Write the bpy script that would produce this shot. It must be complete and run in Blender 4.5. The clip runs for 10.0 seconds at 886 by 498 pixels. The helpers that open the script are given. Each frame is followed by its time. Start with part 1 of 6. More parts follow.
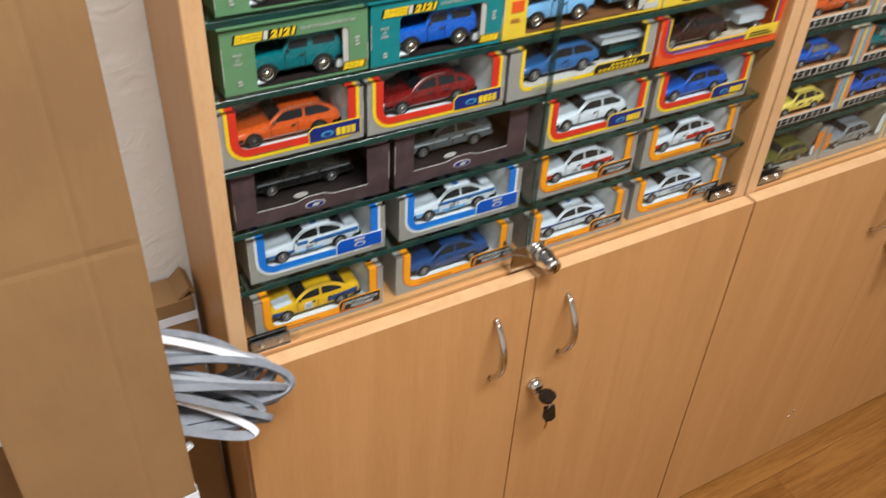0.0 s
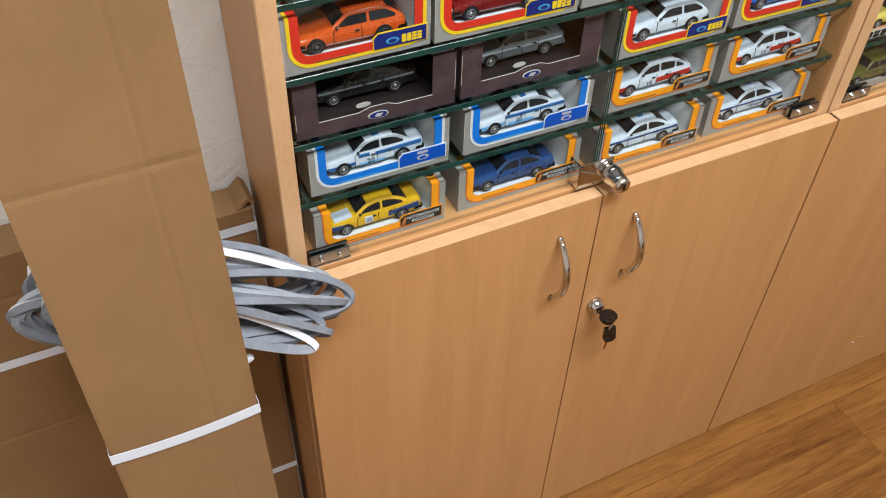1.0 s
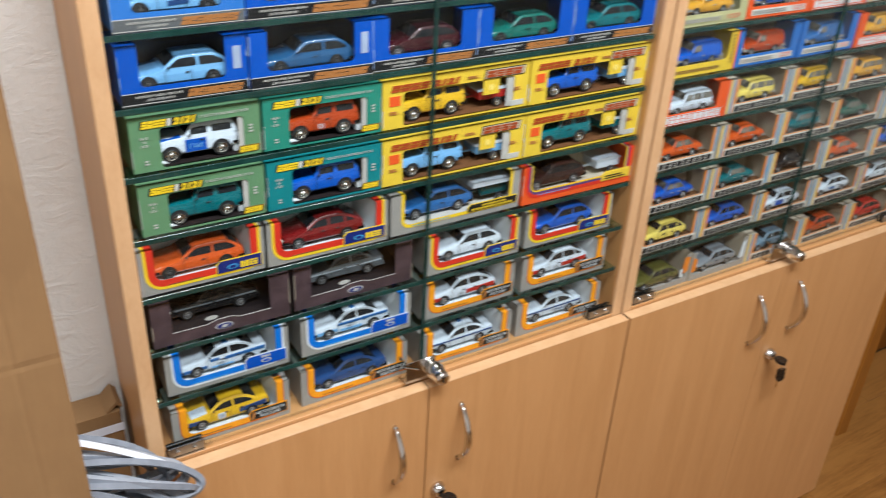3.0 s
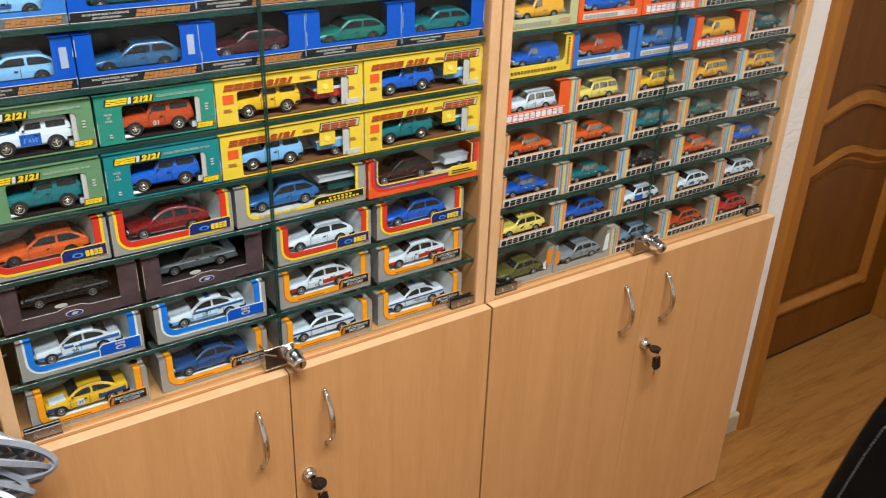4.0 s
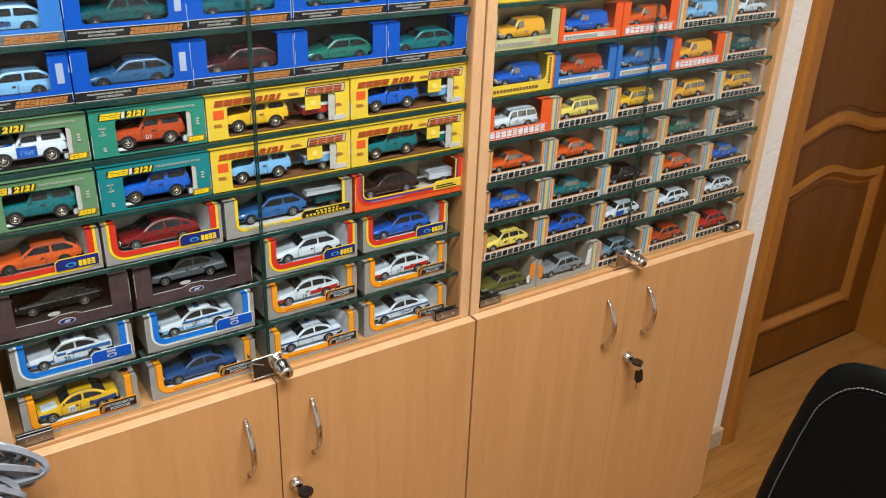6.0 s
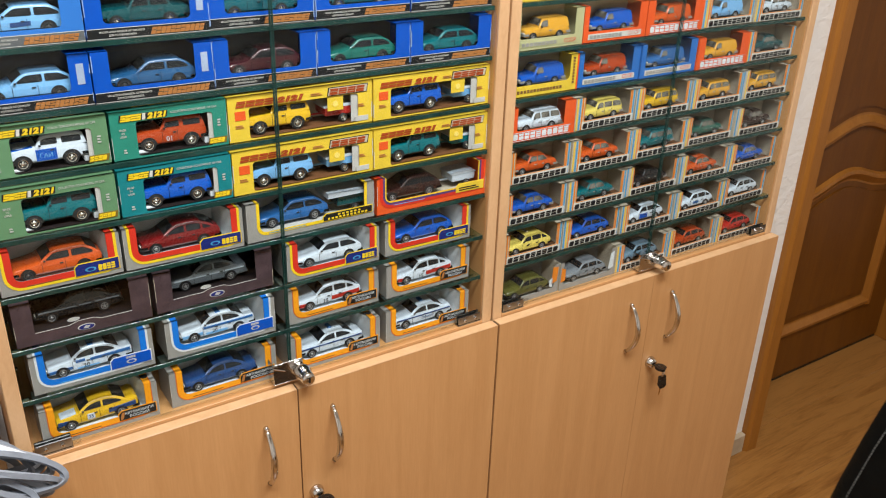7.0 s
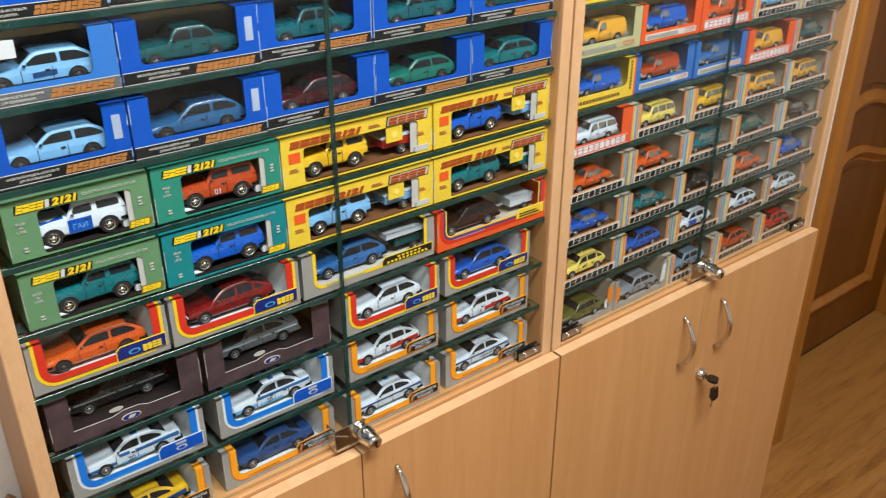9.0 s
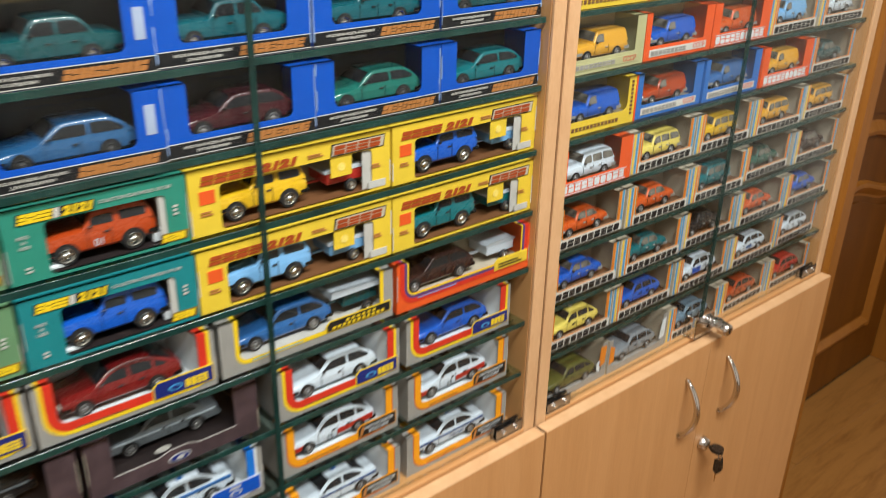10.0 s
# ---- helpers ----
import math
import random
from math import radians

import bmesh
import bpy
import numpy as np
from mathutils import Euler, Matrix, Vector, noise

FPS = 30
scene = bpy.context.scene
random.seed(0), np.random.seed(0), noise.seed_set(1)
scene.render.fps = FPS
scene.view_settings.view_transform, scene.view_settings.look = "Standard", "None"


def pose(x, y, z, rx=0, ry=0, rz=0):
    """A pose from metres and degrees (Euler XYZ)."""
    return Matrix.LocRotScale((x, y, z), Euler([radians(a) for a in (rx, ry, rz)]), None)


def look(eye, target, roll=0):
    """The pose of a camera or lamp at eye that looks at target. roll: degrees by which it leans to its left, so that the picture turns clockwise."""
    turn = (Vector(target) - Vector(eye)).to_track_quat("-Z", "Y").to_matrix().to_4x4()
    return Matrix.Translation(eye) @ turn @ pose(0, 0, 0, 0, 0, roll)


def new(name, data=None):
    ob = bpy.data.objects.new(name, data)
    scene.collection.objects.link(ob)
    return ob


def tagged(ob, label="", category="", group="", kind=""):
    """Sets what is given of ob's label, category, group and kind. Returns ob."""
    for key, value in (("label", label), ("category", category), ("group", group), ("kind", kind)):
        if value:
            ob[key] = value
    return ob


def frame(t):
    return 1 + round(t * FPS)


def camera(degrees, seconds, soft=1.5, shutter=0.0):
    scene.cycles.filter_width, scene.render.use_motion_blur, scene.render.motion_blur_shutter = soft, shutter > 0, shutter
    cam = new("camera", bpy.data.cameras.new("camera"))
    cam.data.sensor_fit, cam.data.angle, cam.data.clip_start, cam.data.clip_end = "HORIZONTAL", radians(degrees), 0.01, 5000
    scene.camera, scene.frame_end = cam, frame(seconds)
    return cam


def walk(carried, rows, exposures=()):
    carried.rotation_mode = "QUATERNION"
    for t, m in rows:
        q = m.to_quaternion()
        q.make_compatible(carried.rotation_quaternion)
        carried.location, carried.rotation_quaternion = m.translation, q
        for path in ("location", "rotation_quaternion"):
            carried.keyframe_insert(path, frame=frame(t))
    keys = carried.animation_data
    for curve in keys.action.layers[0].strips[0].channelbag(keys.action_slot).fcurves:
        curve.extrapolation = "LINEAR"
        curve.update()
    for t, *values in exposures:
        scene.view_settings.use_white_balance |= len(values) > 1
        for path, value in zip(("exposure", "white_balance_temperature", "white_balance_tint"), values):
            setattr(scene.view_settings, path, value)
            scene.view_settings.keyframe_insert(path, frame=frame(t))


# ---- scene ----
cam = camera(54.1, 10.0, 1.05, 0.42)
PATH = [
    (0, (-0.147, -0.621, 1.381), (0.663, 0.718, 0.135), 3.4),
    (0.5, (-0.15, -0.581, 1.358), (0.546, 0.706, -0.006), 2.4),
    (1, (-0.148, -0.591, 1.364), (0.505, 0.677, -0.039), 2.1),
    (1.5, (-0.153, -0.616, 1.382), (0.495, 0.665, -0.01), 2.4),
    (2, (-0.156, -0.644, 1.409), (0.531, 0.711, 0.108), 2.1),
    (2.5, (-0.159, -0.691, 1.445), (0.639, 0.764, 0.328), 2.7),
    (3, (-0.13, -0.784, 1.467), (0.802, 0.676, 0.467), 3.2),
    (3.2, (-0.103, -0.837, 1.472), (0.848, 0.624, 0.492), 2.7),
    (4.3, (-0.026, -0.981, 1.45), (0.974, 0.495, 0.544), 2.0),
    (4.5, (-0.029, -0.986, 1.451), (0.973, 0.494, 0.552), 2.0),
    (5, (-0.031, -1.002, 1.455), (0.987, 0.473, 0.567), 2.5),
    (5.5, (-0.037, -1.006, 1.462), (0.984, 0.47, 0.58), 2.5),
    (7, (-0.049, -0.975, 1.444), (0.956, 0.523, 0.579), 1.9),
    (7.5, (-0.061, -0.893, 1.447), (0.951, 0.596, 0.576), 1.9),
    (8, (-0.089, -0.804, 1.451), (0.955, 0.655, 0.566), 0.7),
    (8.5, (-0.112, -0.75, 1.453), (0.944, 0.689, 0.551), -0.0),
    (9, (-0.101, -0.749, 1.453), (1.008, 0.648, 0.548), 0.1),
    (9.5, (-0.091, -0.7, 1.441), (1.063, 0.654, 0.527), 0.9),
    (10, (0.036, -0.589, 1.384), (1.218, 0.785, 0.537), 1.4),
]
walk(cam, [(t, look(eye, target, roll)) for t, eye, target, roll in PATH],
     [(0, -0.02, 6450, 10), (1.2, -0.02, 6100, 10), (2.4, -0.01, 5950, 10), (4.3, 0.06, 6400, 10), (5.7, 0.06, 6400, 10), (7.5, 0.02, 6350, 10), (8.8, 0.02, 6400, 10), (10, 0.02, 6600, 10)])

# ---- light ----
world = bpy.data.worlds.new("world")
scene.world = world
world.use_nodes = True
world.node_tree.nodes["Background"].inputs["Color"].default_value = (1.0, 0.9, 0.78, 1)
world.node_tree.nodes["Background"].inputs["Strength"].default_value = 0.1


def ceiling_lamp(x, y, watts, sx, sy, colour):
    data = bpy.data.lights.new("ceiling_lamp", "AREA")
    data.shape, data.size, data.size_y = "RECTANGLE", sx, sy
    data.energy, data.color = watts, colour
    ob = new("ceiling_lamp", data)
    ob.matrix_world = pose(x, y, 2.57)
    return ob


WARM = (1.0, 0.995, 1.0)
ceiling_lamp(0.38, -0.96, 77, 1.5, 0.4, WARM)


# ---- helpers ----
def link(ob, parent):
    if parent is not None:
        ob.parent = parent
    return ob


def mesh_of(name, bm, mat, smooth=False):
    me = bpy.data.meshes.new(name)
    bmesh.ops.recalc_face_normals(bm, faces=bm.faces)
    if smooth:
        for f in bm.faces:
            f.smooth = True
    bm.to_mesh(me)
    bm.free()
    for m in (mat if isinstance(mat, (list, tuple)) else [mat]):
        me.materials.append(m)
    return me


def part(name, bm, material, parent, label="", smooth=False):
    ob = link(new(name, mesh_of(name, bm, material, smooth)), parent)
    if label:
        ob["label"] = label
    return ob


def placed(name, me, parent, m=None, label=""):
    ob = link(new(name, me), parent)
    if m is not None:
        ob.matrix_basis = m
    if label:
        ob["label"] = label
    return ob


def thing(name, m, label, category, group="", kind=""):
    ob = new(name)
    ob.empty_display_size = 0.02
    ob.matrix_basis = m
    return tagged(ob, label, category, group, kind)


def block(bm, x0, x1, y0, y1, z0, z1, bevel=0.0, seg=1):
    vs = [bm.verts.new((x, y, z)) for x in (x0, x1) for y in (y0, y1) for z in (z0, z1)]
    fs = [bm.faces.new([vs[i] for i in q]) for q in
          ((0, 1, 3, 2), (4, 6, 7, 5), (0, 4, 5, 1), (2, 3, 7, 6), (0, 2, 6, 4), (1, 5, 7, 3))]
    if bevel:
        bmesh.ops.recalc_face_normals(bm, faces=fs)
        es = list({e for f in fs for e in f.edges})
        bmesh.ops.bevel(bm, geom=es, offset=bevel, segments=seg, affect="EDGES", profile=0.5)
    return bm


def slab(x0, x1, y0, y1, z0, z1, bevel=0.0, seg=1):
    return block(bmesh.new(), x0, x1, y0, y1, z0, z1, bevel, seg)


def plate(bm, pts, y0, y1):
    """A flat outline in x and z, given thickness along y."""
    front = [bm.verts.new((x, y0, z)) for x, z in pts]
    back = [bm.verts.new((x, y1, z)) for x, z in pts]
    bm.faces.new(front)
    bm.faces.new(back[::-1])
    n = len(pts)
    for i in range(n):
        j = (i + 1) % n
        bm.faces.new((front[j], front[i], back[i], back[j]))
    return bm


def arc(cx, cz, r, a0, a1, n=5):
    return [(cx + r * math.cos(radians(a0 + (a1 - a0) * i / n)), cz + r * math.sin(radians(a0 + (a1 - a0) * i / n))) for i in range(n + 1)]


def tube(bm, pts, r, n=8, closed=False):
    """A round bar along a line of points; r is one radius or one for each point."""
    rings, m = [], len(pts)
    pts = [Vector(p) for p in pts]
    up = Vector((0.3, 0.2, 1)).normalized()
    for i, p in enumerate(pts):
        a = pts[i - 1] if (i or closed) else p
        b = pts[(i + 1) % m] if (i < m - 1 or closed) else p
        d = (b - a).normalized()
        s = d.cross(up)
        if s.length < 0.1:
            s = d.cross(Vector((1, 0, 0)))
        s.normalize()
        t = s.cross(d)
        rr = r[i] if isinstance(r, (list, tuple)) else r
        rings.append([bm.verts.new(p + rr * (math.cos(2 * math.pi * k / n) * s + math.sin(2 * math.pi * k / n) * t)) for k in range(n)])
    for i in range(m if closed else m - 1):
        A, B = rings[i], rings[(i + 1) % m]
        for k in range(n):
            bm.faces.new((A[k], A[(k + 1) % n], B[(k + 1) % n], B[k]))
    if not closed:
        bm.faces.new(rings[0])
        bm.faces.new(rings[-1][::-1])
    return bm


def lathe(bm, prof, axis="y", n=20, at=(0, 0, 0)):
    """A turned form: prof is (distance along the axis, radius)."""
    rings = []
    for d, r in prof:
        ring = []
        for k in range(n):
            c, s = r * math.cos(2 * math.pi * k / n), r * math.sin(2 * math.pi * k / n)
            p = (c, d, s) if axis == "y" else ((d, c, s) if axis == "x" else (c, s, d))
            ring.append(bm.verts.new(Vector(at) + Vector(p)))
        rings.append(ring)
    for A, B in zip(rings, rings[1:]):
        for k in range(n):
            bm.faces.new((A[k], A[(k + 1) % n], B[(k + 1) % n], B[k]))
    bm.faces.new(rings[0])
    bm.faces.new(rings[-1][::-1])
    return bm


def text_mesh(body, size, mat, spread=1.0, shear=0.0, fat=0.0):
    cu = bpy.data.curves.new("letters", "FONT")
    cu.body, cu.size, cu.align_x, cu.align_y = body, size, "CENTER", "CENTER"
    cu.space_character, cu.shear, cu.offset = spread, shear, fat
    cu.extrude, cu.resolution_u = 0.0001, 3
    ob = new("letters", cu)
    bpy.context.view_layer.update()
    me = bpy.data.meshes.new_from_object(ob.evaluated_get(bpy.context.evaluated_depsgraph_get()))
    bpy.data.objects.remove(ob)
    me.materials.clear()
    me.materials.append(mat)
    return me


# ---- materials ----
MATS = {}


def nodes_of(name):
    m = bpy.data.materials.new(name)
    m.use_nodes = True
    nt = m.node_tree
    return m, nt, nt.nodes["Principled BSDF"]


def node(nt, kind, **values):
    n = nt.nodes.new(kind)
    for k, v in values.items():
        n.inputs[k.replace("_", " ")].default_value = v
    return n


def noise_node(nt, scale, stretch=(1, 1, 1), detail=4.0, coords="Object", rough=0.55):
    tc = nt.nodes.new("ShaderNodeTexCoord")
    mp = nt.nodes.new("ShaderNodeMapping")
    mp.inputs["Scale"].default_value = stretch
    nt.links.new(tc.outputs[coords], mp.inputs["Vector"])
    n = node(nt, "ShaderNodeTexNoise", Scale=scale, Detail=detail, Roughness=rough)
    nt.links.new(mp.outputs["Vector"], n.inputs["Vector"])
    return n


def ramp(nt, src, stops):
    r = nt.nodes.new("ShaderNodeValToRGB")
    els = r.color_ramp.elements
    while len(els) < len(stops):
        els.new(0.5)
    for e, (p, c) in zip(els, stops):
        e.position, e.color = p, (*c, 1)
    nt.links.new(src, r.inputs["Fac"])
    return r


def bump(nt, src, bsdf, strength, distance):
    b = node(nt, "ShaderNodeBump", Strength=strength, Distance=distance)
    nt.links.new(src, b.inputs["Height"])
    nt.links.new(b.outputs["Normal"], bsdf.inputs["Normal"])


def scaled(c, k):
    return tuple(min(1.0, v * k) for v in c)


def plain(name, colour, rough=0.5, metal=0.0, vary=0.12, scale=60.0, bumps=0.0, coat=0.0):
    """Paint, print, plastic or metal, with fine uneven tone and gloss."""
    if name in MATS:
        return MATS[name]
    m, nt, b = nodes_of(name)
    n = noise_node(nt, scale, detail=5.0)
    r = ramp(nt, n.outputs["Fac"], [(0.3, scaled(colour, 1 - vary)), (0.7, scaled(colour, 1 + vary))])
    nt.links.new(r.outputs["Color"], b.inputs["Base Color"])
    n2 = noise_node(nt, scale * 4, detail=3.0)
    mr = node(nt, "ShaderNodeMapRange")
    mr.inputs["To Min"].default_value, mr.inputs["To Max"].default_value = max(0.02, rough - 0.08), min(1.0, rough + 0.08)
    nt.links.new(n2.outputs["Fac"], mr.inputs["Value"])
    nt.links.new(mr.outputs["Result"], b.inputs["Roughness"])
    b.inputs["Metallic"].default_value = metal
    b.inputs["Coat Weight"].default_value = coat
    if bumps:
        bump(nt, n2.outputs["Fac"], b, bumps, 0.001)
    MATS[name] = m
    return m


def grained(name, dark, light, stretch, scale=5.0, rough=0.42, spots=0.0, per_object=0.0, streak=None, spread=0.16, shine=0.5, warp=0.6):
    """Wood with its grain drawn out along one axis: broad bands, fine lines and small pores."""
    m, nt, b = nodes_of(name)
    broad = noise_node(nt, scale, stretch, 3.0)
    broad.inputs["Distortion"].default_value = warp
    fine = noise_node(nt, scale * 9, stretch, 6.0, rough=0.7)
    mx = node(nt, "ShaderNodeMix", Factor=0.45)
    nt.links.new(broad.outputs["Fac"], mx.inputs["A"])
    nt.links.new(fine.outputs["Fac"], mx.inputs["B"])
    src = mx.outputs["Result"]
    if per_object:
        oi = nt.nodes.new("ShaderNodeObjectInfo")
        ad = nt.nodes.new("ShaderNodeMath")
        ad.operation = "MULTIPLY_ADD"
        ad.inputs[1].default_value = per_object
        nt.links.new(oi.outputs["Random"], ad.inputs[0])
        nt.links.new(src, ad.inputs[2])
        src = ad.outputs[0]
    mid = tuple((a + c) / 2 for a, c in zip(dark, light))
    stops = [(0.5 - spread, dark), (0.5, mid), (0.5 + spread, light)]
    if streak:
        stops = [(0.5 - 1.5 * spread, streak)] + stops
    r = ramp(nt, src, stops)
    nt.links.new(r.outputs["Color"], b.inputs["Base Color"])
    b.inputs["Roughness"].default_value = rough
    b.inputs["Specular IOR Level"].default_value = shine
    bump(nt, fine.outputs["Fac"], b, 0.08, 0.002)
    MATS[name] = m
    return m


def clear(name, tint, gloss=0.012, rough=0.02, crinkle=0.0):
    """Thin clear sheet: light passes, the surface mirrors a little, more at a slant."""
    m = bpy.data.materials.new(name)
    m.use_nodes = True
    nt = m.node_tree
    nt.nodes.clear()
    out = nt.nodes.new("ShaderNodeOutputMaterial")
    tr = node(nt, "ShaderNodeBsdfTransparent", Color=(*tint, 1))
    gl = node(nt, "ShaderNodeBsdfGlossy", Color=(1, 1, 1, 1), Roughness=rough)
    lw = node(nt, "ShaderNodeLayerWeight", Blend=0.5)
    pw = nt.nodes.new("ShaderNodeMath")
    pw.operation, pw.inputs[1].default_value = "POWER", 4.0
    nt.links.new(lw.outputs["Facing"], pw.inputs[0])
    ma = nt.nodes.new("ShaderNodeMath")
    ma.operation, ma.inputs[1].default_value, ma.inputs[2].default_value = "MULTIPLY_ADD", 0.45, gloss
    nt.links.new(pw.outputs[0], ma.inputs[0])
    mx = nt.nodes.new("ShaderNodeMixShader")
    nt.links.new(ma.outputs[0], mx.inputs[0])
    nt.links.new(tr.outputs[0], mx.inputs[1])
    nt.links.new(gl.outputs[0], mx.inputs[2])
    nt.links.new(mx.outputs[0], out.inputs["Surface"])
    if crinkle:
        n = noise_node(nt, 38, (1, 1, 0.6), 2.0)
        bp = node(nt, "ShaderNodeBump", Strength=crinkle, Distance=0.002)
        nt.links.new(n.outputs["Fac"], bp.inputs["Height"])
        nt.links.new(bp.outputs["Normal"], gl.inputs["Normal"])
    MATS[name] = m
    return m


BEECH_D, BEECH_L = (0.49, 0.248, 0.090), (0.575, 0.306, 0.122)
beech = grained("beech_laminate", BEECH_D, BEECH_L, (12, 12, 0.8), 3.0)
beech_flat = grained("beech_laminate_flat", BEECH_D, BEECH_L, (0.8, 12, 12), 3.0)
beech_edge = grained("beech_edging", (0.56, 0.33, 0.16), (0.66, 0.42, 0.22), (6, 6, 2), 6.0, rough=0.35)
oak_floor = grained("oak_laminate", (0.150, 0.055, 0.010), (0.295, 0.132, 0.031), (0.9, 11, 11), 2.4, rough=0.34, shine=0.4, warp=1.5, per_object=0.14, streak=(0.075, 0.028, 0.009), spread=0.11)
door_wood = grained("brown_door_veneer", (0.105, 0.033, 0.003), (0.155, 0.053, 0.005), (9, 9, 0.7), 3.0, rough=0.40, shine=0.2)
casing_wood = grained("brown_casing_veneer", (0.235, 0.085, 0.010), (0.31, 0.120, 0.017), (9, 9, 0.7), 3.0, rough=0.4, shine=0.3)
# Dark plank joints, and the shade put into the cabinet door gaps.
gap_dark = plain("dark_joint_and_gap_shade", (0.05, 0.025, 0.012), 0.8)

card_m, nt, b = nodes_of("brown_cardboard")
n1 = noise_node(nt, 6, detail=5)
n2 = noise_node(nt, 220, (1, 1, 0.15), 3)
mx = node(nt, "ShaderNodeMix", Factor=0.14)
nt.links.new(n1.outputs["Fac"], mx.inputs["A"])
nt.links.new(n2.outputs["Fac"], mx.inputs["B"])
r = ramp(nt, mx.outputs["Result"], [(0.35, (0.225, 0.124, 0.048)), (0.65, (0.295, 0.168, 0.067))])
nt.links.new(r.outputs["Color"], b.inputs["Base Color"])
b.inputs["Roughness"].default_value = 0.75
n3 = noise_node(nt, 14, (1, 1, 0.4), 4)
bump(nt, n3.outputs["Fac"], b, 0.25, 0.004)

paper_m, nt, b = nodes_of("white_relief_wallpaper")
n1 = noise_node(nt, 34, (1, 1, 1.4), 6, rough=0.65)
n1.inputs["Distortion"].default_value = 0.5
n2 = noise_node(nt, 5, detail=3)
r = ramp(nt, n2.outputs["Fac"], [(0.3, (0.74, 0.715, 0.66)), (0.7, (0.82, 0.80, 0.745))])
nt.links.new(r.outputs["Color"], b.inputs["Base Color"])
b.inputs["Roughness"].default_value = 0.8
bump(nt, n1.outputs["Fac"], b, 0.6, 0.006)

ceil_m = plain("white_ceiling_paint", (0.78, 0.76, 0.72), 0.85, vary=0.03, scale=8)
chrome = plain("chrome", (0.66, 0.65, 0.63), 0.13, 1.0, 0.05)
dull_steel = plain("dull_steel", (0.42, 0.40, 0.37), 0.3, 1.0, 0.1)
dark_clamp = plain("clamp_metal", (0.30, 0.29, 0.275), 0.32, 1.0)
black_plastic = plain("black_plastic", (0.007, 0.007, 0.007), 0.28)
strap_m = plain("white_strap", (0.74, 0.79, 0.86), 0.4, vary=0.04)
glass_m = clear("clear_glass", (0.95, 0.975, 0.965), 0.006)
shelf_glass = clear("shelf_glass", (0.74, 0.86, 0.82))
glass_edge = plain("green_glass_edge", (0.012, 0.045, 0.038), 0.15, vary=0.3, scale=30)
film_m = clear("box_film", (0.97, 0.97, 0.965), 0.018, 0.07, 0.5)
hinge_clear = clear("clear_plastic", (0.9, 0.9, 0.88), 0.05, 0.08)


# ---- structure ----
def structure(name, bm, mat, label, category):
    ob = new(name, mesh_of(name, bm, mat))
    return tagged(ob, label, category, kind="structure")


WALL_Y, JOG_Y = 0.160, 0.120
structure("wall_north", slab(-1.6, 1.46, WALL_Y, WALL_Y + 0.15, 0, 2.6), paper_m, "white embossed wallpaper wall behind the cabinets", "wall")
bm = bmesh.new()
block(bm, 1.46, 1.69, JOG_Y, 0.347, 0, 2.6)
block(bm, 1.69, 2.534, JOG_Y, 0.347, 2.06, 2.6)
block(bm, 2.534, 3.2, JOG_Y, 0.347, 0, 2.6)
structure("wall_north_door", bm, paper_m, "white embossed wall round the brown door", "wall")
structure("wall_west", slab(-1.75, -1.6, -3.0, 0.35, 0, 2.6), paper_m, "white embossed wallpaper side wall", "wall")
structure("wall_east", slab(3.2, 3.35, -3.0, 0.35, 0, 2.6), paper_m, "white embossed wallpaper side wall", "wall")
structure("wall_south", slab(-1.75, 3.35, -3.15, -3.0, 0, 2.6), paper_m, "white embossed wallpaper rear wall", "wall")
structure("ceiling", slab(-1.75, 3.35, -3.15, 0.35, 2.6, 2.7), ceil_m, "plain white painted ceiling", "ceiling")
floor = structure("floor", slab(-1.75, 3.35, -3.15, 0.35, -0.06, -0.009), gap_dark, "brown oak laminate plank floor", "floor")
skirt_m = plain("beige_skirting", (0.42, 0.33, 0.22), 0.45, vary=0.2, scale=25)
bm = slab(1.445, 1.644, JOG_Y - 0.016, JOG_Y, 0, 0.058, 0.003)
structure("baseboard", bm, skirt_m, "worn beige wooden skirting beside the door", "skirting")


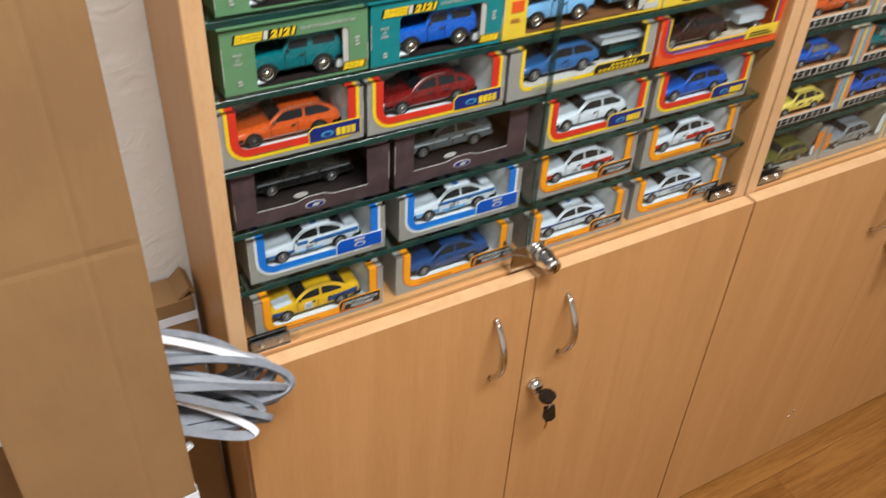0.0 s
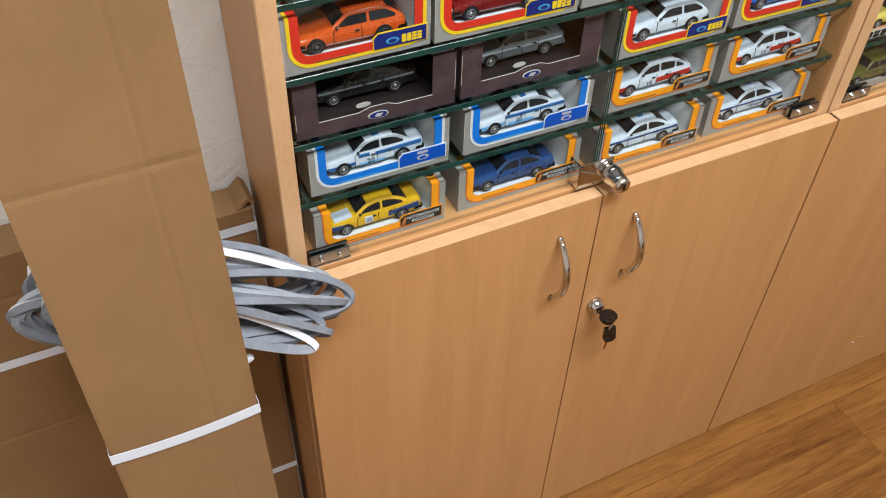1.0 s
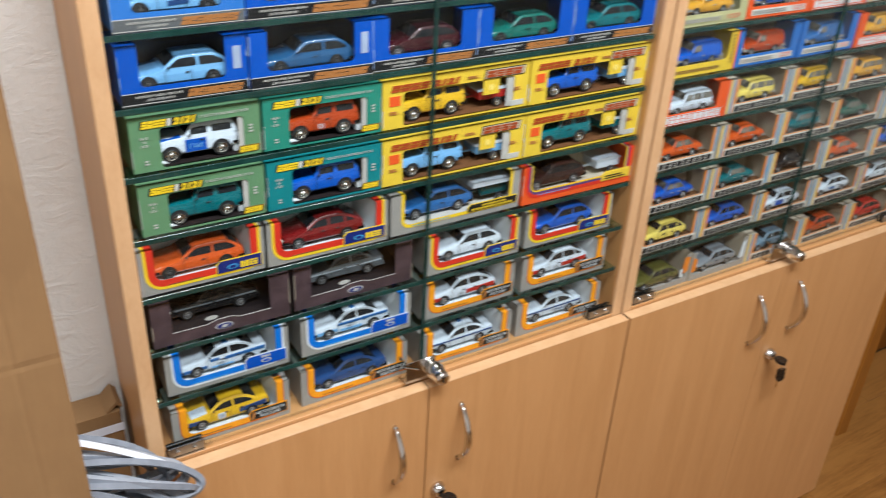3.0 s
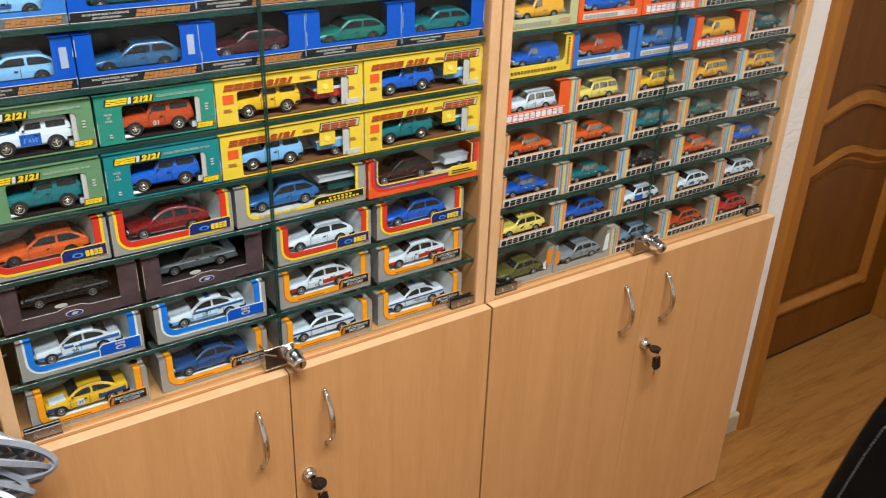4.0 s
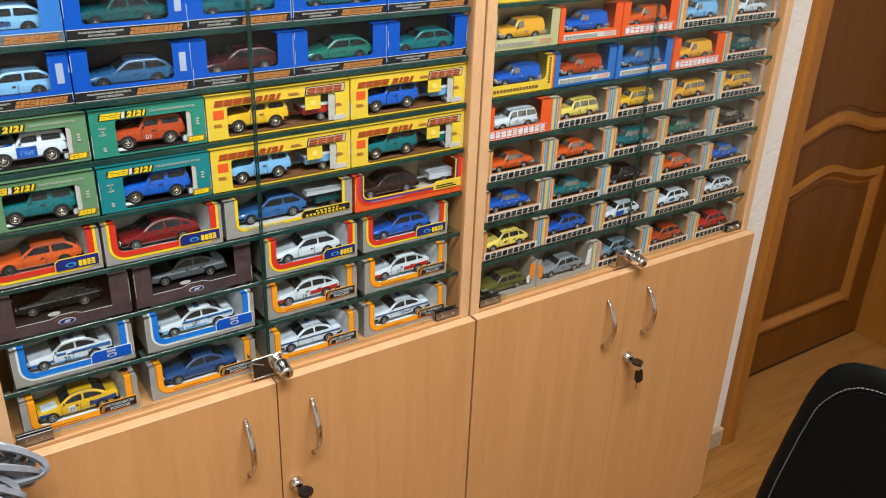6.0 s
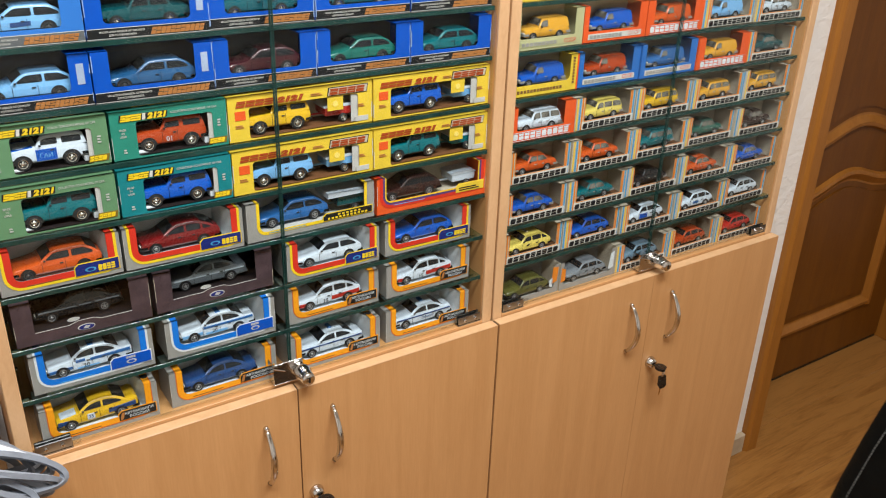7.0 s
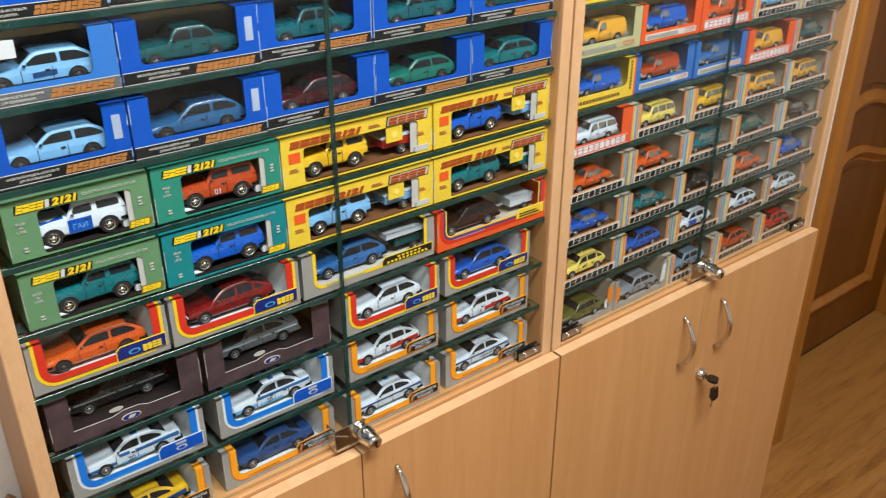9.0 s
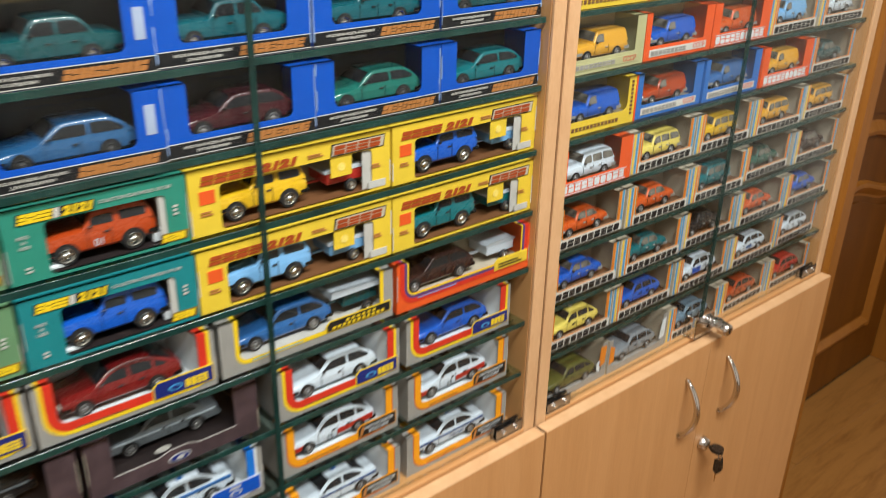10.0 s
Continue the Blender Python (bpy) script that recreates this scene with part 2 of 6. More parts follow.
def door_1():
    d = thing("door_1", pose(0, 0, 0), "closed brown wooden door with wavy raised panels", "door", kind="structure")
    for x0, x1 in ((1.646, 1.698), (2.526, 2.578)):
        bm = bmesh.new()
        prof = [(x0, JOG_Y), (x0, 0.106), (x0 + 0.008, 0.098), (x1 - 0.012, 0.096), (x1, 0.106), (x1, JOG_Y)]
        lo = [bm.verts.new((x, y, 0)) for x, y in prof]
        hi = [bm.verts.new((x, y, 2.1)) for x, y in prof]
        for i in range(len(prof)):
            j = (i + 1) % len(prof)
            bm.faces.new((lo[i], lo[j], hi[j], hi[i]))
        bm.faces.new(lo), bm.faces.new(hi[::-1])
        part("casing", bm, casing_wood, d)
    part("casing", slab(1.698, 2.526, 0.1, JOG_Y, 2.045, 2.1, 0.004), casing_wood, d)
    part("jamb", slab(1.691, 1.716, JOG_Y, 0.33, 0, 2.05, 0.002), casing_wood, d)
    part("jamb", slab(2.508, 2.533, JOG_Y, 0.33, 0, 2.05, 0.002), casing_wood, d)
    part("jamb", slab(1.716, 2.508, JOG_Y, 0.33, 2.025, 2.05, 0.002), casing_wood, d)
    leaf = part("leaf", slab(1.719, 2.505, 0.275, 0.315, 0.012, 2.022, 0.002), door_wood, d)
    # Black strip filling the gap below the leaf.
    part("threshold_seal", slab(1.719, 2.505, 0.279, 0.311, 0.0, 0.011), black_plastic, d, "dark gap strip under the leaf")

    def wave(u):
        return -0.024 * math.cos(2 * math.pi * u) + 0.006 * math.cos(4 * math.pi * u)

    def panel(x0, x1, z0, z1, wave_lo, wave_hi):
        n = 24
        top = [(x0 + (x1 - x0) * i / n, z1 + (wave(i / n) if wave_hi else 0)) for i in range(n + 1)]
        low = [(x0 + (x1 - x0) * i / n, z0 + (wave(i / n) if wave_lo else 0)) for i in range(n, -1, -1)]
        loop = top + low
        c = Vector((sum(p[0] for p in loop) / len(loop), sum(p[1] for p in loop) / len(loop)))

        def shrink(dist):
            out = []
            m = len(loop)
            for i in range(m):
                a, b2 = Vector(loop[i - 1]), Vector(loop[(i + 1) % m])
                t = (b2 - a).normalized()
                nrm = Vector((t.y, -t.x))
                k = dist * (1.41 if i in (0, n, n + 1, 2 * n + 1) else 1)
                out.append(Vector(loop[i]) + nrm * k)
            return out
        rings = [(shrink(0), 0.2748), (shrink(0.006), 0.264), (shrink(0.016), 0.262), (shrink(0.034), 0.2735), (shrink(0.040), 0.2742)]
        bm = bmesh.new()
        vr = [[bm.verts.new((p[0], y, p[1])) for p in pts] for pts, y in rings]
        for A, B in zip(vr, vr[1:]):
            for i in range(len(A)):
                j = (i + 1) % len(A)
                bm.faces.new((A[i], A[j], B[j], B[i]))
        # Paler casing veneer holds the light caught by the moulding's chamfers.
        part("moulding", bm, casing_wood, leaf, "raised moulding, paler for the light it catches")
        bm = bmesh.new()
        ins = 0.058
        for i in range(n):
            us = [x0 + ins + (x1 - x0 - 2 * ins) * q / n for q in (i, i + 1)]
            fr = [(q - x0) / (x1 - x0) for q in us]
            zt = [z1 - ins + (wave(f) if wave_hi else 0) for f in fr]
            zb = [z0 + ins + (wave(f) if wave_lo else 0) for f in fr]
            quad = [bm.verts.new((us[0], 0.2705, zb[0])), bm.verts.new((us[1], 0.2705, zb[1])), bm.verts.new((us[1], 0.2705, zt[1])), bm.verts.new((us[0], 0.2705, zt[0]))]
            bm.faces.new(quad)
        bmesh.ops.remove_doubles(bm, verts=bm.verts, dist=0.0002)
        rim = [e for e in bm.edges if e.is_boundary]
        ext = bmesh.ops.extrude_edge_only(bm, edges=rim)
        for v in ext["geom"]:
            if isinstance(v, bmesh.types.BMVert):
                v.co.y = 0.2749
        part("panel", bm, door_wood, leaf)
    panel(1.825, 2.400, 0.160, 0.625, False, True)
    panel(1.825, 2.400, 0.740, 1.880, True, False)
    bm = lathe(bmesh.new(), [(0.275, 0.024), (0.268, 0.024), (0.266, 0.010), (0.235, 0.009)], n=16, at=(2.455, 0, 1.0))
    tube(bm, [(2.455, 0.235, 1.0), (2.415, 0.232, 1.0), (2.345, 0.238, 0.998)], 0.008)
    part("handle", bm, dull_steel, leaf, "dull metal lever handle")


door_1()

# ---- display cabinets ----
CAB_W, DECK, PITCH, ROW1 = 0.72, 0.7195, 0.0713, 0.7275
SHELVES = 15


def bow_handle():
    bm = bmesh.new()
    pts, rad = [], []
    for i in range(17):
        u = i / 16
        pts.append((0, -0.002 - 0.024 * math.sin(math.pi * u) ** 0.8, 0.050 - 0.1 * u))
        rad.append(0.0034 + 0.0016 * math.sin(math.pi * u))
    tube(bm, pts, rad, 10)
    for z in (0.050, -0.050):
        lathe(bm, [(0.0, 0.0036), (-0.003, 0.0034), (-0.005, 0.0028)], n=12, at=(0, 0, z))
    return mesh_of("handle", bm, chrome, True)


HANDLE = bow_handle()
PIN = mesh_of("shelf_pin", tube(bmesh.new(), [(-0.005, 0, 0), (0.005, 0, 0)], 0.0028, 8), chrome)


def key_meshes():
    bm = lathe(bmesh.new(), [(0, 0.0115), (-0.003, 0.0115), (-0.006, 0.0095), (-0.012, 0.0085), (-0.013, 0.005)], n=20)
    lock = mesh_of("lock", bm, chrome, True)
    bm = bmesh.new()
    head = arc(0, -0.004, 0.0135, -60, 240, 14)
    plate(bm, head, -0.0025, 0.0025)
    block(bm, -0.003, 0.003, -0.0015, 0.0015, 0.006, 0.012)
    bmesh.ops.scale(bm, vec=(1, 1, 0.85), verts=bm.verts)
    key = mesh_of("key", bm, black_plastic)
    bm = tube(bmesh.new(), [(0.008 * math.cos(a / 8 * math.pi), 0, 0.008 * math.sin(a / 8 * math.pi)) for a in range(16)], 0.0008, 6, True)
    ring = mesh_of("key_ring", bm, chrome, True)
    bm = bmesh.new()
    plate(bm, [(-0.0075, 0.007), (0.0075, 0.007), (0.0095, -0.016), (0.004, -0.022), (-0.004, -0.022), (-0.0085, -0.014)], -0.002, 0.002)
    tag = mesh_of("spare_key", bm, black_plastic)
    bm = slab(-0.0022, 0.0022, -0.0008, 0.0008, -0.016, 0.0, 0.0004)
    blade = mesh_of("key_blade", bm, plain("brass", (0.45, 0.27, 0.08), 0.3, 1.0))
    return lock, key, ring, tag, blade


LOCK, KEY, RING, TAG, BLADE = key_meshes()


def display_cabinet(x, label, left, gap):
    c = thing("display_cabinet", pose(x, 0, 0), label, "display cabinet", "cabinets along the wall")
    W, T, top = CAB_W, 0.018, 2.02
    for x0 in (left, W - 0.001 - T):
        part("side_panel", slab(x0, x0 + T, 0.0245, WALL_Y - 0.003, 0.0, top, 0.0006), beech, c)
        part("edging", slab(x0, x0 + T, 0.0195, 0.0242, 0.0, top, 0.001), beech_edge, c, "pale beech edge band")
    i0, i1 = left + T, W - 0.001 - T
    part("deck", slab(i0, i1, 0.0195, WALL_Y - 0.006, DECK - 0.018, DECK, 0.0006), beech_flat, c)
    part("top_panel", slab(i0, i1, 0.0195, WALL_Y - 0.006, top - 0.018, top, 0.0006), beech_flat, c)
    part("back_panel", slab(i0, i1, WALL_Y - 0.0058, WALL_Y - 0.003, 0.05, top - 0.018), beech, c)
    part("plinth", slab(i0, i1, 0.0245, 0.040, 0.0, 0.030), beech_flat, c)
    part("bottom_panel", slab(i0, i1, 0.0195, WALL_Y - 0.006, 0.031, 0.048), beech_flat, c)
    mid = W / 2 + 0.001
    for k, (x0, x1) in enumerate(((left + 0.0008, mid - gap), (mid + gap, W - 0.0006))):
        door = part("cabinet_door", slab(x0, x1, 0.0, 0.018, 0.006, 0.7130), beech, c)
        bm = bmesh.new()
        block(bm, x0, x1, 0.0, 0.018, 0.7132, 0.7145, 0.0004)
        part("edging", bm, beech_edge, door, "pale beech edge band")
        hx = 0.309 if k == 0 else 0.415
        placed("handle", HANDLE, door, pose(hx, 0, 0.616, 0, 0, 0), "chrome bow handle")
        if k == 1:
            placed("lock", LOCK, door, pose(0.383, 0, 0.518))
            placed("key", KEY, door, pose(0.386, -0.024, 0.517, -84, 8, 28), "black plastic key head")
            placed("key_ring", RING, door, pose(0.3915, -0.032, 0.506, 15, 0, 40))
            placed("spare_key", TAG, door, pose(0.3915, -0.031, 0.492, 0, -4, -15), "black spare key")
            placed("key_blade", BLADE, door, pose(0.3915, -0.030, 0.471, 0, 4, 20), "brass key blade")
    # Dark strips added in the gaps stand for the shade there.
    part("joint_strip", slab(mid - gap * 0.95, mid + gap * 0.95, 0.0035, 0.0175, 0.008, 0.7125), gap_dark, c, "dark strip for the shade between the doors")
    if left > 0:
        part("joint_strip", slab(-0.0004, left + 0.0006, 0.0050, 0.0175, 0.008, 0.7125), gap_dark, c, "dark strip for the shade between the cabinets")
    for k in range(1, SHELVES + 1):
        z = ROW1 + PITCH * k
        if z > top - 0.05:
            break
        sh = part("glass_shelf", slab(i0 + 0.001, i1 - 0.001, 0.0312, WALL_Y - 0.008, z - 0.0062, z), shelf_glass, c)
        bm = bmesh.new()
        block(bm, i0 + 0.001, i1 - 0.001, 0.0298, 0.0310, z - 0.0062, z, 0.0003)
        part("shelf_edge", bm, glass_edge, sh, "dark green polished glass edge")
        sh.visible_shadow = False
        for px, s in ((i0, 1), (i1, -1)):
            for py in (0.05, 0.13):
                placed("shelf_pin", PIN, sh, pose(px + s * 0.005, py, z - 0.0094), "small chrome shelf pin")
    gz0, gz1 = 0.7235, top - 0.022
    for k, (x0, x1) in enumerate(((i0 + 0.003, mid - 0.0015), (mid + 0.0015, i1 - 0.003))):
        g = part("glass_door", slab(x0 + 0.0012, x1 - 0.0012, 0.0225, 0.0265, gz0 + 0.0012, gz1), glass_m, c, "clear frameless glass door")
        g.visible_shadow = False
        e = bmesh.new()
        ex = x1 if k == 0 else x0
        for y0 in (0.0225, 0.0256):
            block(e, ex - 0.0006, ex + 0.0006, y0, y0 + 0.0009, gz0, gz1)
        part("glass_edge", e, glass_edge, g, "dark green glass edge")
        part("foot_edge", slab(x0 + 0.002, x1 - 0.002, 0.0225, 0.0265, gz0, gz0 + 0.001), hinge_clear, g, "pale polished lower edge")
        hx0, hx1 = (x0, x0 + 0.044) if k == 0 else (x1 - 0.044, x1)
        h = bmesh.new()
        block(h, hx0, hx1, 0.0200, 0.0222, gz0 - 0.0015, gz0 + 0.013, 0.001)
        block(h, hx0, hx1, 0.0268, 0.0315, gz0 - 0.0015, gz0 + 0.013, 0.001)
        block(h, hx0, hx1, 0.0200, 0.0315, gz0 - 0.0035, gz0 - 0.0017)
        for f in h.faces:
            f.normal_update()
            f.material_index = 1 if abs(f.normal.z) > 0.5 else 0
        part("hinge", h, [dark_clamp, black_plastic], g, "small metal glass hinge clamp")
        p = bmesh.new()
        for q in (0.012, 0.032):
            lathe(p, [(0.0199, 0.0025), (0.0176, 0.0025), (0.0170, 0.0015)], n=10, at=(hx0 + q, 0, gz0 + 0.006))
        part("screw", p, chrome, g, "chrome clamp screws")
        if k == 0:
            b3 = slab(hx1 + 0.001, hx1 + 0.010, 0.0205, 0.0222, gz0 - 0.001, gz0 + 0.011, 0.0004)
            part("clear_shim", b3, hinge_clear, g, "clear plastic shim")
    # lock of the glass doors
    lk = bmesh.new()
    block(lk, mid - 0.030, mid + 0.0155, 0.0125, 0.0140, DECK + 0.004, DECK + 0.037, 0.0005)
    block(lk, mid - 0.030, mid - 0.0285, 0.0125, 0.033, DECK + 0.004, DECK + 0.037, 0.0004)
    block(lk, mid - 0.030, mid + 0.0155, 0.0125, 0.033, DECK + 0.0025, DECK + 0.0038, 0.0004)
    lp = part("glass_lock", lk, chrome, c, "chrome clamp lock on the glass doors")
    cy = lathe(bmesh.new(), [(0.0124, 0.0105), (0.006, 0.0125), (0.0, 0.0125), (-0.006, 0.0105), (-0.012, 0.0100), (-0.018, 0.0095), (-0.0195, 0.0075)], n=22, at=(mid + 0.0105, 0, DECK + 0.018))
    part("lock_cylinder", cy, chrome, lp, smooth=True)
    part("keyhole", slab(mid + 0.0092, mid + 0.0118, -0.0202, -0.0196, DECK + 0.0135, DECK + 0.0225), black_plastic, lp)
    bo = tube(bmesh.new(), [(mid - 0.031, 0.010, DECK + 0.033), (mid - 0.016, 0.004, DECK + 0.029)], 0.0016, 8)
    part("locking_pin", bo, chrome, lp)
    return c


display_cabinet(0.0, "beech display cabinet with glass doors full of toy cars", -0.006, 0.0011)
cab2 = display_cabinet(CAB_W, "beech display cabinet with glass doors beside the brown door", 0.0028, 0.0004)
bm = bmesh.new()
for sx, sz in ((1.046, 0.118), (1.036, 0.106)):
    lathe(bm, [(0.0, 0.0032), (-0.0012, 0.0030), (-0.002, 0.0018)], n=10, at=(sx - CAB_W, 0, sz))
part("screw", bm, chrome, cab2, "two bright screw heads")


# ---- cartons and trim beside the cabinets ----
def cardboard_box(x0, x1, y0, y1, z1, lean, label, creases=(), group="", fold=None):
    c = thing("cardboard_box", pose((x0 + x1) / 2, (y0 + y1) / 2, 0, lean), label, "cardboard box", group)
    hw, hd = (x1 - x0) / 2, (y1 - y0) / 2
    bm = bmesh.new()
    zs = sorted({0.0, z1} | {z + d for z in creases for d in (-0.005, 0.0, 0.006)})
    xs = [-hw, hw] if fold is None else [-hw, fold - 0.004, fold, fold + 0.004, hw]
    random.seed(int(x0 * 1000) + 5)
    front = []
    for z in zs:
        row = []
        for x in xs:
            dy = random.uniform(-0.0002, 0.0002) + (0.0005 if z in creases else 0) + (0.0008 if x == fold else 0)
            row.append(bm.verts.new((x, -hd + dy, z)))
        front.append(row)
    for A, B in zip(front, front[1:]):
        for i in range(len(xs) - 1):
            bm.faces.new((A[i], A[i + 1], B[i + 1], B[i]))
    bl = [bm.verts.new((-hw, hd, z)) for z in (0, z1)]
    br = [bm.verts.new((hw, hd, z)) for z in (0, z1)]
    bm.faces.new((br[0], bl[0], bl[1], br[1]))
    bm.faces.new([r0[0] for r0 in front] + [bl[1], bl[0]])
    bm.faces.new([r0[-1] for r0 in front][::-1] + [br[0], br[1]])
    bm.faces.new(front[0][::-1] + [bl[0], br[0]])
    bm.faces.new(front[-1] + [br[1], bl[1]])
    es = [e for e in bm.edges if abs(e.verts[0].co.x - e.verts[1].co.x) < 1e-6 and abs(abs(e.verts[0].co.x) - hw) < 1e-6 and abs(e.verts[0].co.y - e.verts[1].co.y) < 0.02]
    bmesh.ops.bevel(bm, geom=es, offset=0.004, segments=3, affect="EDGES", profile=0.5)
    part("carton", bm, card_m, c)
    return c, hw, hd


def strap(box, hw, hd, z, w=0.012, sag=0.0):
    bm = bmesh.new()
    o = 0.0012
    n = 10
    ring = [(-hw - o + (2 * hw + 2 * o) * i / n, -hd - o - 0.0006, -sag * (1 - (2 * i / n - 1) ** 2)) for i in range(n + 1)]
    ring += [(hw + o, hd + o, 0), (-hw - o, hd + o, 0)]
    lo = [bm.verts.new((x, y, z + s - w / 2)) for x, y, s in ring]
    hi = [bm.verts.new((x, y, z + s + w / 2)) for x, y, s in ring]
    for i in range(len(ring)):
        j = (i + 1) % len(ring)
        bm.faces.new((lo[i], lo[j], hi[j], hi[i]))
    inl = [bm.verts.new((v.co.x * 0.993, v.co.y * 0.985, v.co.z)) for v in lo]
    inh = [bm.verts.new((v.co.x * 0.993, v.co.y * 0.985, v.co.z)) for v in hi]
    for i in range(len(ring)):
        j = (i + 1) % len(ring)
        bm.faces.new((inl[j], inl[i], inh[i], inh[j]))
        bm.faces.new((hi[i], hi[j], inh[j], inh[i]))
        bm.faces.new((lo[j], lo[i], inl[i], inl[j]))
    part("strap", bm, strap_m, box, "white plastic packing strap")


bx, hw, hd = cardboard_box(-0.213, -0.083, -0.150, -0.095, 1.42, -3.2, "tall narrow brown cardboard box with white strap, leaning", creases=(0.985,), fold=0.027)
strap(bx, hw, hd, 0.705, sag=0.004)
bx, hw, hd = cardboard_box(-0.190, -0.016, 0.112, 0.156, 0.740, 0, "open brown cardboard box with white straps behind the tall box", creases=(0.66,))
strap(bx, hw, hd, 0.717)
strap(bx, hw, hd, 0.240)
bm = bmesh.new()
plate(bm, [(0.070, 0.7405), (0.084, 0.754), (0.0905, 0.746), (0.0885, 0.742), (0.084, 0.749), (0.074, 0.7402)], -0.020, 0.020)
part("flap", bm, card_m, bx, "bent open flap")
bx, hw, hd = cardboard_box(-0.480, -0.195, 0.110, 0.156, 0.769, 0, "wide brown cardboard box with white strap against the wall", creases=(0.505, 0.715))
strap(bx, hw, hd, 0.624)

foam_grey = plain("grey_foam_rubber", (0.20, 0.22, 0.25), 0.6, vary=0.15, scale=80, bumps=0.1)
foam_pale = plain("pale_foam_side", (0.40, 0.43, 0.47), 0.55, vary=0.12, scale=80)
foam_white = plain("white_backing_tape", (0.80, 0.83, 0.88), 0.45, vary=0.05)


def foam_coil():
    c = thing("sealing_strip_coil", pose(-0.108, -0.022, 0.768, 0, 19, 0), "coil of grey foam sealing strip with white backing", "sealing strip")
    random.seed(3)
    loops = [
        (0.152, 0.034, 0.000, 0.009, 2, -0.012), (0.140, 0.027, -0.002, 0.006, 5, -0.022), (0.133, 0.021, -0.002, 0.009, 14, -0.030), (0.119, 0.018, -0.004, 0.008, 18, -0.036),
        (0.141, 0.040, 0.000, 0.000, -1, 0.004), (0.130, 0.036, -0.004, 0.022, 7, 0.010), (0.136, 0.021, -0.004, -0.004, 3, -0.004), (0.128, 0.044, -0.008, 0.012, 8, 0.018),
        (0.138, 0.031, -0.004, -0.008, -4, 0.014), (0.147, 0.030, -0.002, 0.006, 3, -0.017), (0.142, 0.024, -0.003, 0.002, 6, -0.008), (0.126, 0.026, -0.004, 0.006, 10, -0.026), (0.122, 0.040, -0.012, -0.004, 4, 0.024),
    ]
    for k, (a, b2, cx, cz, tilt, y) in enumerate(loops):
        bm = bmesh.new()
        n = 56
        w, t = 0.0046, 0.0033
        rings = []
        tl = radians(-tilt)
        for i in range(n):
            th = 2 * math.pi * i / n
            px, pz = a * math.cos(th), b2 * math.sin(th) * (1 + 0.12 * math.sin(2 * th + k)) * (1 - 0.24 * math.cos(th))
            dx, dz = -a * math.sin(th), b2 * math.cos(th)
            ln = math.hypot(dx, dz)
            nx, nz = dz / ln, -dx / ln
            yy = y + 0.008 * math.sin(th * 2 + k * 1.7)
            tw = 0.5 + 0.35 * math.sin(th + k)
            ring = []
            for su, sv in ((-1, -1), (1, -1), (1, 1), (-1, 1)):
                u, v = su * t, sv * w
                uu, vv = u * math.cos(tw) - v * math.sin(tw), u * math.sin(tw) + v * math.cos(tw)
                X, Z = px + nx * uu, pz + nz * uu
                ring.append(bm.verts.new((cx + X * math.cos(tl) - Z * math.sin(tl), yy + vv, cz + X * math.sin(tl) + Z * math.cos(tl))))
            rings.append(ring)
        for i in range(n):
            A, B = rings[i], rings[(i + 1) % n]
            for q in range(4):
                f = bm.faces.new((A[q], A[(q + 1) % 4], B[(q + 1) % 4], B[q]))
                f.material_index = 1 if (q == 1 and k in (0, 3, 6, 8)) or (q == 0 and k in (3, 5)) else (2 if q == 1 else 0)
        part("strip", bm, [foam_grey, foam_white, foam_pale], c)
    bm = bmesh.new()
    block(bm, 0.000, 0.026, -0.034, -0.027, -0.003, 0.003, 0.001)
    e = part("strip_end", bm, foam_white, c)
    e.matrix_basis = pose(0.055, 0, -0.046, 0, 130, 0)


foam_coil()


